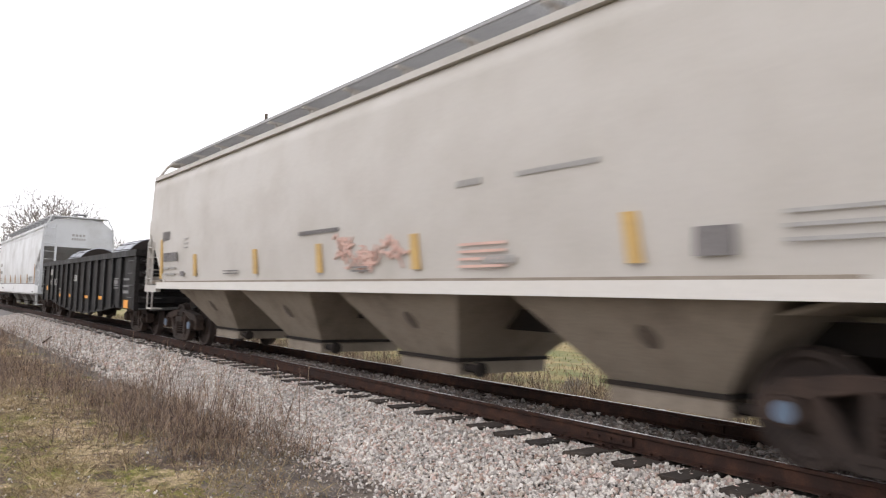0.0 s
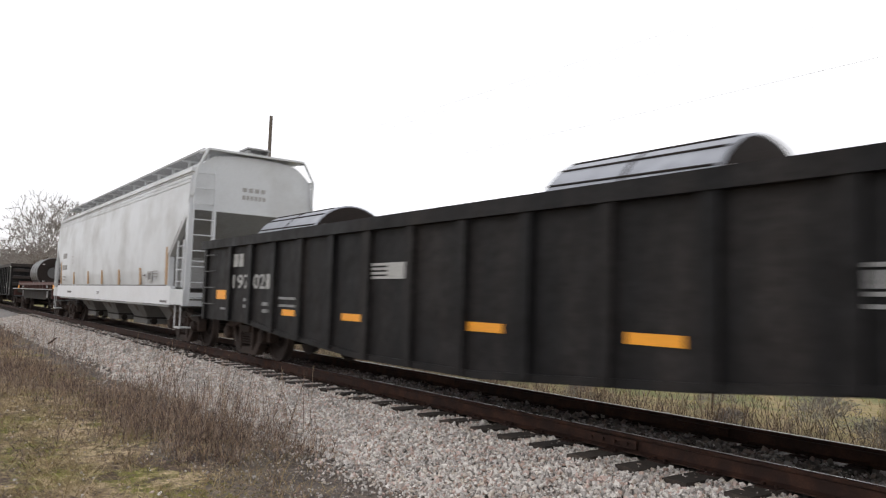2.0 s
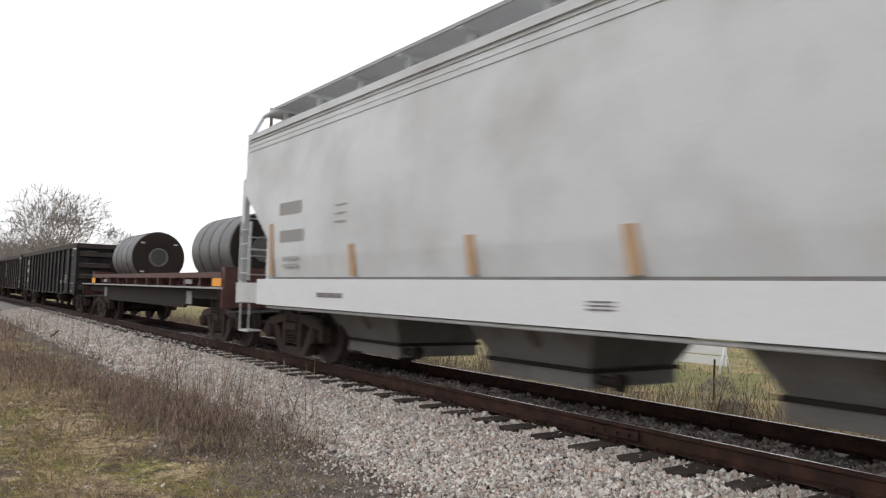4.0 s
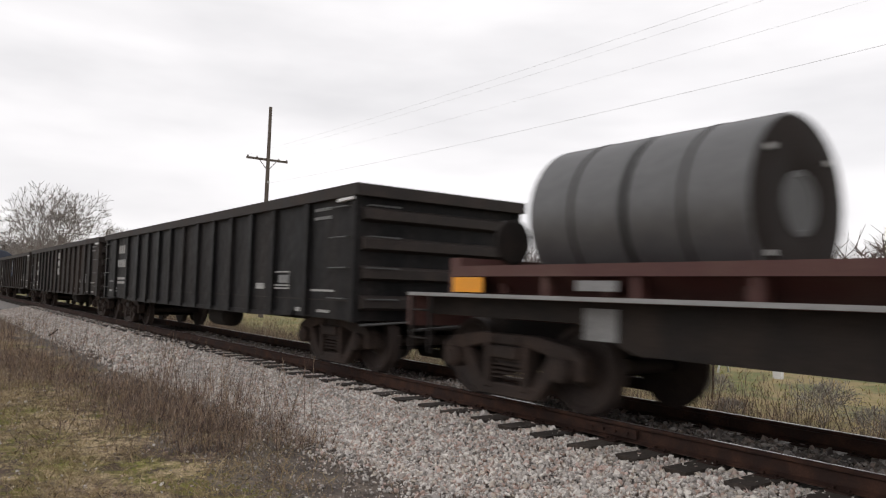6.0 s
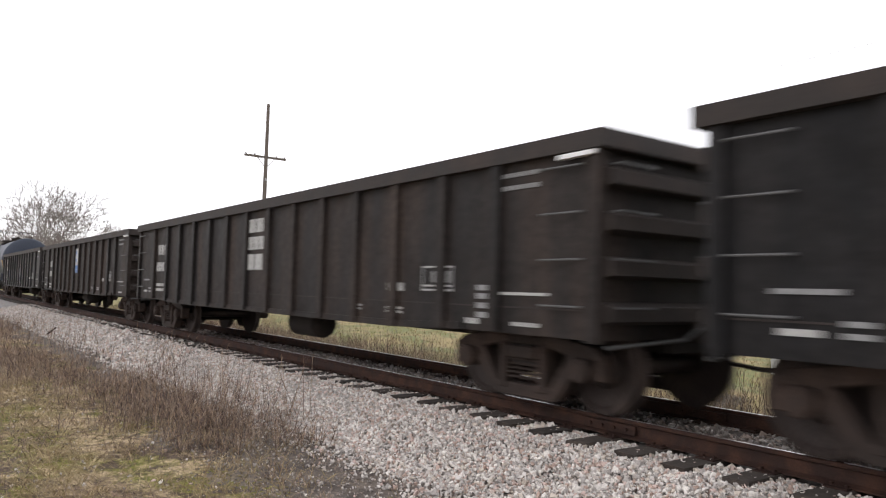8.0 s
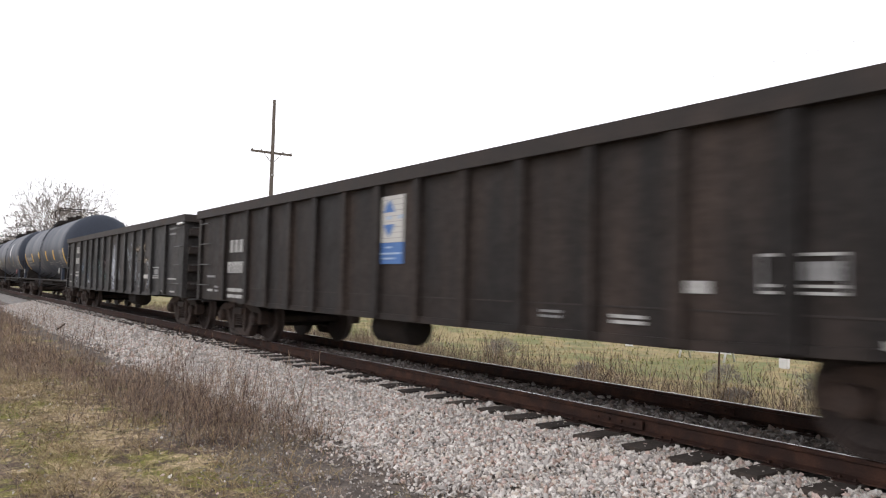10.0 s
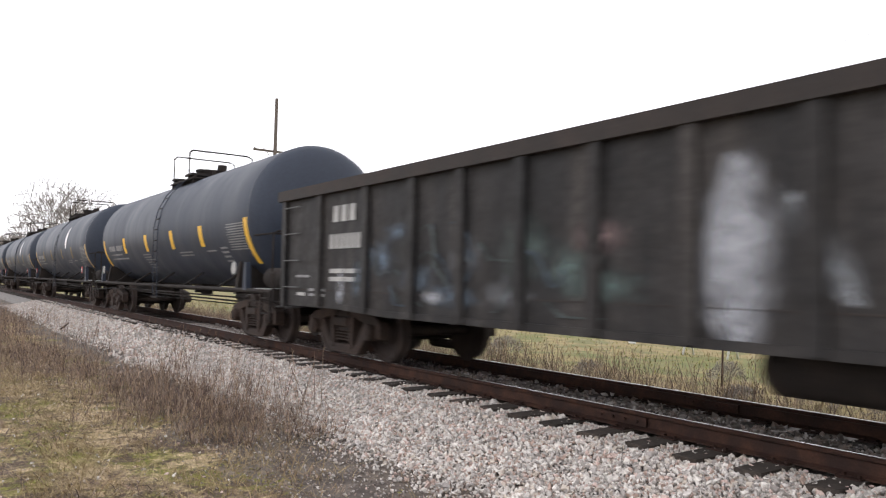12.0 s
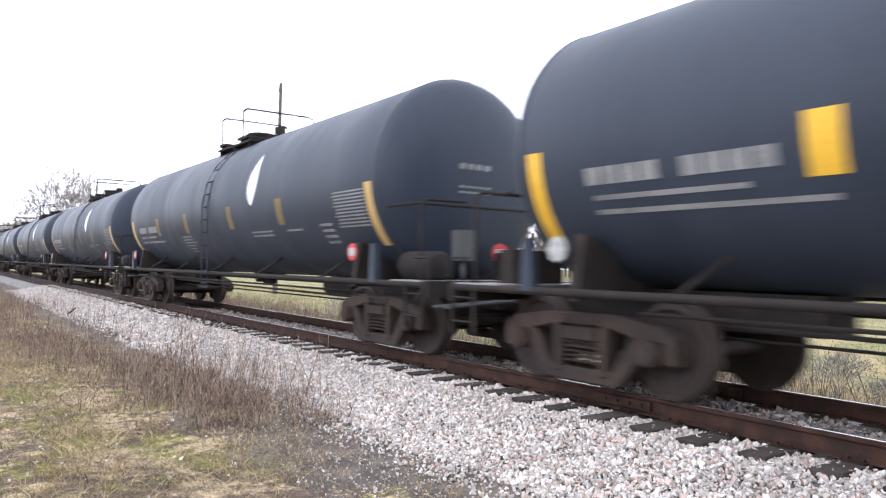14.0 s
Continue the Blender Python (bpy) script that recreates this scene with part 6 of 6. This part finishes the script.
def build_house(at, w, d, h, ridge, wall, roof_m, label):
    house = thing("house", label, "house", at=at)
    bm = bmesh.new()
    box(bm, -w / 2, w / 2, -d / 2, d / 2, 0, h)
    part("wall", bm, M[wall], house)
    bm = bmesh.new()
    prism(bm, [(-d / 2 - 0.4, h - 0.1), (d / 2 + 0.4, h - 0.1), (0, h + ridge)], -w / 2 - 0.4, w / 2 + 0.4, "yz")
    part("roof", bm, M[roof_m], house)
    for x in (-w * 0.28, w * 0.05, w * 0.3):
        bm = bmesh.new()
        box(bm, x - 0.5, x + 0.5, -d / 2 - 0.05, -d / 2 + 0.05, h * 0.42, h * 0.78)
        part("window", bm, M["dark_glass"], house)


def build_beyond():
    # white board barrier on the grass
    bar_thing = thing("barrier", "white board barrier on legs standing in the field", "barrier", at=(-12.2, 11.4, -0.73))
    for z in (0.22, 0.5):
        bm = bmesh.new()
        box(bm, -0.75, 0.75, -0.03, 0.03, z, z + 0.24)
        part("board", bm, M["board"], bar_thing, bevel=0.008)
    for x in (-0.7, 0.7):
        bm = bmesh.new()
        bar(bm, [(x, -0.25, 0), (x, 0, 0.74)], 0.03)
        bar(bm, [(x, 0.25, 0), (x, 0, 0.74)], 0.03)
        part("leg", bm, M["board"], bar_thing)
    for x, y in ((-9.9, 11.3), (-16.5, 13.3)):
        post = thing("marker_post", "white square marker post in the field", "post", "marker posts", at=(x, y, -0.75))
        bm = bmesh.new()
        box(bm, -0.11, 0.11, -0.06, 0.06, 0, 0.82)
        part("post", bm, M["board"], post, bevel=0.012)
    board = thing("roadside_sign", "cream roadside sign board with dark lettering on posts", "sign", at=(-25.2, 33, -1.1))
    bm = bmesh.new()
    box(bm, -2.0, 2.0, -0.08, 0.08, 3.1, 5.6)
    part("panel", bm, M["cream"], board, bevel=0.02)
    for x in (-1.3, 1.3):
        bm = bmesh.new()
        box(bm, x - 0.08, x + 0.08, -0.06, 0.06, 0, 3.15)
        part("post", bm, M["pole"], board)
    for z0, z1, n in ((4.1, 4.85, 9), (3.3, 3.75, 10)):
        for k in range(n):
            bm = bmesh.new()
            box(bm, -1.85 + 3.7 * k / n, -1.85 + 3.7 * (k + 0.72) / n, -0.095, -0.084, z0, z1)
            part("lettering", bm, M["underframe"], board)
    stake = thing("fence_stake", "thin rusty fence stake beside the track", "stake", at=(-7.85, 5.4, -0.68))
    bm = bmesh.new()
    bar(bm, [(0, 0, 0), (0.02, 0, 0.85)], 0.018)
    part("rod", bm, M["rail"], stake)
    rock = thing("white_stone", "bright white stone beside the far rail", "stone", at=(-5.94, 1.56, -0.25))
    bm = bmesh.new()
    bmesh.ops.create_icosphere(bm, subdivisions=2, radius=0.07)
    for v in bm.verts:
        v.co = Vector((v.co.x * 1.5, v.co.y, v.co.z * 0.9 + 0.06)) * (1 + 0.3 * noise.noise(v.co * 18))
    part("rock", bm, M["board"], rock)
    stick = thing("dead_stick", "dark broken stick leaning on the ballast edge", "stick", at=(-25.2, -2.95, -0.5))
    bm = bmesh.new()
    bar(bm, [(0, 0, 0), (0.18, 0.12, 0.12), (0.42, 0.2, 0.24)], 0.025)
    part("wood", bm, M["underframe"], stick)
    build_house((-37.6, 64, -1.3), 7, 8, 4.6, 1.6, "roof", "far_wood", "long tan building with a brown roof")
    build_house((-57, 123, -1.6), 5, 7, 6.2, 2.4, "board", "pole", "narrow white house with a dark roof among bare trees")


build_pole()
for y, z, r in ((-1.3, 9.48, 0.003), (-0.7, 9.48, 0.0025), (1.3, 9.48, 0.0025), (0.2, 7.85, 0.0045)):
    build_wire(y, z, r)
build_trees()
far_woods()
build_beyond()


# ---- turf, weeds and straw ----
def blades(name, label, category, P, length, width, lean, material, seed, joints=2):
    """Many bent blades, each a narrow strip that tapers to its tip."""
    rng = np.random.default_rng(seed)
    n = len(P)
    a = rng.uniform(0, math.tau, n)
    b = rng.uniform(0, math.tau, n)
    ln = length * rng.lognormal(0, 0.35, n)
    d = np.stack([np.cos(a), np.sin(a), np.zeros(n)], -1)
    s = np.stack([np.cos(b), np.sin(b), np.zeros(n)], -1) * (width * rng.uniform(0.6, 1.3, n))[:, None]
    le = lean * rng.uniform(0.2, 1.4, n)
    rows = []
    for k in range(joints + 1):
        u = k / joints
        c = P + d * (le * ln * u ** 1.7)[:, None] + np.array([0, 0, 1.0]) * (ln * u * (1 - 0.35 * np.clip(le, 0, 1.5) * u))[:, None]
        t = 1 - 0.85 * u
        rows += [c - s * t, c + s * t]
    V = np.stack(rows, 1)
    m = 2 * (joints + 1)
    F = np.concatenate([np.array([[2 * k, 2 * k + 1, 2 * k + 3, 2 * k + 2]]) for k in range(joints)])
    F = (F[None] + m * np.arange(n)[:, None, None]).reshape(-1, 4)
    tagged(new(name, from_arrays(name, V.reshape(-1, 3), F, M[material])), label, category, kind="stuff")


def on_ground(x, y):
    return np.stack([x, y, ground_height(x, y) - 0.005], -1)


def build_growth():
    rng = np.random.default_rng(21)

    def clumps(count, per, xr, yc, yw, spread_, power=1.0):
        cx = xr[1] + (xr[0] - xr[1]) * rng.random(count) ** power
        cy = yc(cx) + rng.normal(0, 1, count) * yw
        x = np.repeat(cx, per) + rng.normal(0, spread_, count * per)
        y = np.repeat(cy, per) + rng.normal(0, spread_, count * per)
        return on_ground(x, y)

    flat = lambda x: -5.9 + 0 * x
    for name, mat_name, count, length, seed in (("green", "green_blade", 800, 0.035, 1), ("straw", "straw_blade", 1700, 0.06, 2), ("brown", "brown_blade", 1100, 0.05, 3)):
        P = clumps(count, 22, (-18, -4), flat, 1.35, 0.06, 1.4)
        patchy = np.sin(1.9 * P[:, 0] + 0.7 * P[:, 1] + 1.3 * np.sin(2.3 * P[:, 1])) * np.sin(2.6 * P[:, 1] - 0.8 * P[:, 0] + 1.1 * np.sin(1.7 * P[:, 0]))
        P = P[(patchy * {"green": 1, "straw": -1, "brown": 0.4}[name] + rng.normal(0, 0.16, len(P))) > 0.08]
        blades("turf", name + " tufts of the short winter turf", "grass", P[P[:, 1] < np.where(P[:, 0] > -9.5, -4.05, -3.5) + rng.normal(0, 0.18, len(P))], length, 0.0034, 1.2, mat_name, seed)
        P = clumps(420, 22, (-45, -15), lambda x: -6.2 + 0 * x, 1.2, 0.14)
        blades("turf", name + " tufts of the short winter turf", "grass", P[P[:, 1] < -3.8], length * 1.5, 0.007, 1.1, mat_name, seed + 10)
    blades("dead_mat", "flattened pale dead grass lying on the turf", "grass", clumps(300, 26, (-20, -5), lambda x: -5.2 + 0 * x, 0.6, 0.1), 0.14, 0.0034, 2.6, "straw_blade", 15, 3)
    blades("dead_mat", "flattened brown dead stems lying on the turf", "grass", clumps(260, 14, (-20, -4.5), lambda x: -5.5 + 0 * x, 0.8, 0.16), 0.16, 0.004, 2.6, "weed", 16, 3)

    # dry weeds along the foot of the ballast: upright stems with fine side twigs
    def weeds(P, height, width, per, twig, seed, bunch=1):
        g = np.random.default_rng(seed)
        n = len(P)
        hs = np.minimum(1.9 * height, height * g.lognormal(0, 0.32, n) * np.repeat(g.lognormal(0, 0.42, n // bunch), bunch))
        a = g.uniform(0, math.tau, n)
        tip = np.stack([np.cos(a), np.sin(a), np.zeros(n)], -1) * (hs * g.uniform(0.05, 0.55, n))[:, None]
        tip[:, 2] = hs
        b = g.uniform(0, math.tau, n)
        s = np.stack([np.cos(b), np.sin(b), np.zeros(n)], -1) * width
        V = np.stack([P - s, P + s, P + tip + s * 0.5, P + tip - s * 0.5], 1)
        tw = [V]
        for k in range(per):
            u = g.uniform(0.2, 1.0, n)
            root = P + tip * u[:, None]
            q = g.uniform(0, math.tau, n)
            d = np.stack([np.cos(q), np.sin(q), g.uniform(0.1, 1.2, n)], -1) * (twig * g.uniform(0.4, 1.3, n) * (1.25 - 0.5 * u))[:, None]
            w = np.stack([-np.sin(q), np.cos(q), np.zeros(n)], -1) * width * 0.75
            tw.append(np.stack([root - w, root + w, root + d + w * 0.4, root + d - w * 0.4], 1))
        V = np.concatenate(tw).reshape(-1, 3)
        F = np.arange(len(V)).reshape(-1, 4)
        tagged(new("dry_weeds", from_arrays("dry_weeds", V, F, M["weed"])), "brown dead weeds with fine twigs at the foot of the ballast", "weeds", kind="stuff")

    line = lambda x: -3.6 - 0.1 * (-x - 8)
    weeds(clumps(340, 10, (-18, -7.0), line, 0.45, 0.1), 0.155, 0.0031, 7, 0.085, 3, 10)
    weeds(clumps(85, 9, (-11.8, -7.9), lambda x: -3.35 - 0.1 * (-x - 8), 0.3, 0.09), 0.26, 0.0031, 8, 0.1, 4, 9)
    weeds(clumps(420, 9, (-50, -17), lambda x: -4.7 + 0 * x, 0.65, 0.2), 0.25, 0.0045, 7, 0.11, 5, 9)
    # lone tall stalks that stand out against the pale stones
    weeds(clumps(120, 2, (-34, -7.6), lambda x: -3.0 + 0 * x, 0.28, 0.14), 0.44, 0.004, 6, 0.08, 6, 2)
    weeds(clumps(50, 3, (-14, -8.0), lambda x: -2.7 + 0 * x, 0.25, 0.12), 0.42, 0.0036, 7, 0.09, 9, 3)
    weeds(clumps(70, 5, (-12, -4.6), lambda x: -3.5 + 0 * x, 0.35, 0.12), 0.06, 0.0026, 5, 0.07, 10, 5)
    blades("fallen_stems", "pale fallen stems on the dark soil edge", "weeds", clumps(60, 14, (-9.5, -4.3), lambda x: -3.75 + 0 * x, 0.35, 0.13), 0.15, 0.0038, 2.2, "straw_blade", 6, 3)
    # beyond the track
    x, y = rng.uniform(-60, 2, 15000), 2.4 + 3.4 * rng.random(15000) ** 1.3
    blades("tall_straw", "dull straw-coloured dead grass beside the far rail", "grass", on_ground(x, y), 0.24, 0.005, 0.8, "straw", 7, 2)
    weeds(clumps(700, 7, (-40, 1), lambda x: 3.5 + 0 * x, 0.7, 0.22), 0.38, 0.004, 7, 0.12, 8, 7)
    weeds(clumps(150, 2, (-34, 1), lambda x: 3.6 + 0 * x, 0.8, 0.2), 0.62, 0.004, 5, 0.1, 12, 2)
    x, y = rng.uniform(-60, 2, 22000), rng.uniform(5.5, 30, 22000)
    lush = np.sin(0.35 * x + 0.9 * y + 1.5 * np.sin(0.5 * x)) + rng.normal(0, 0.5, len(x))
    blades("field_grass", "pale straw-coloured field grass", "grass", on_ground(x, y)[lush > 0], 0.11, 0.014, 0.9, "straw_blade", 8, 2)
    blades("field_grass", "green field grass", "grass", on_ground(x, y)[lush <= 0], 0.08, 0.014, 0.9, "green_blade", 18, 2)


build_growth()


# ---- what moves ----
def motions():
    steps = [k / 2 for k in range(29)]
    for car, mid in CARS:
        walk(car, [(t, pose(mid + travel(t), 0, 0)) for t in steps])
    spin = [(k / FPS, math.degrees(travel(k / FPS) / 0.457)) for k in range(421)]
    for wheelset, x in WHEELSETS:
        walk(wheelset, [(t, pose(x, 0, 0.457, 0, a, 0)) for t, a in spin])


motions()
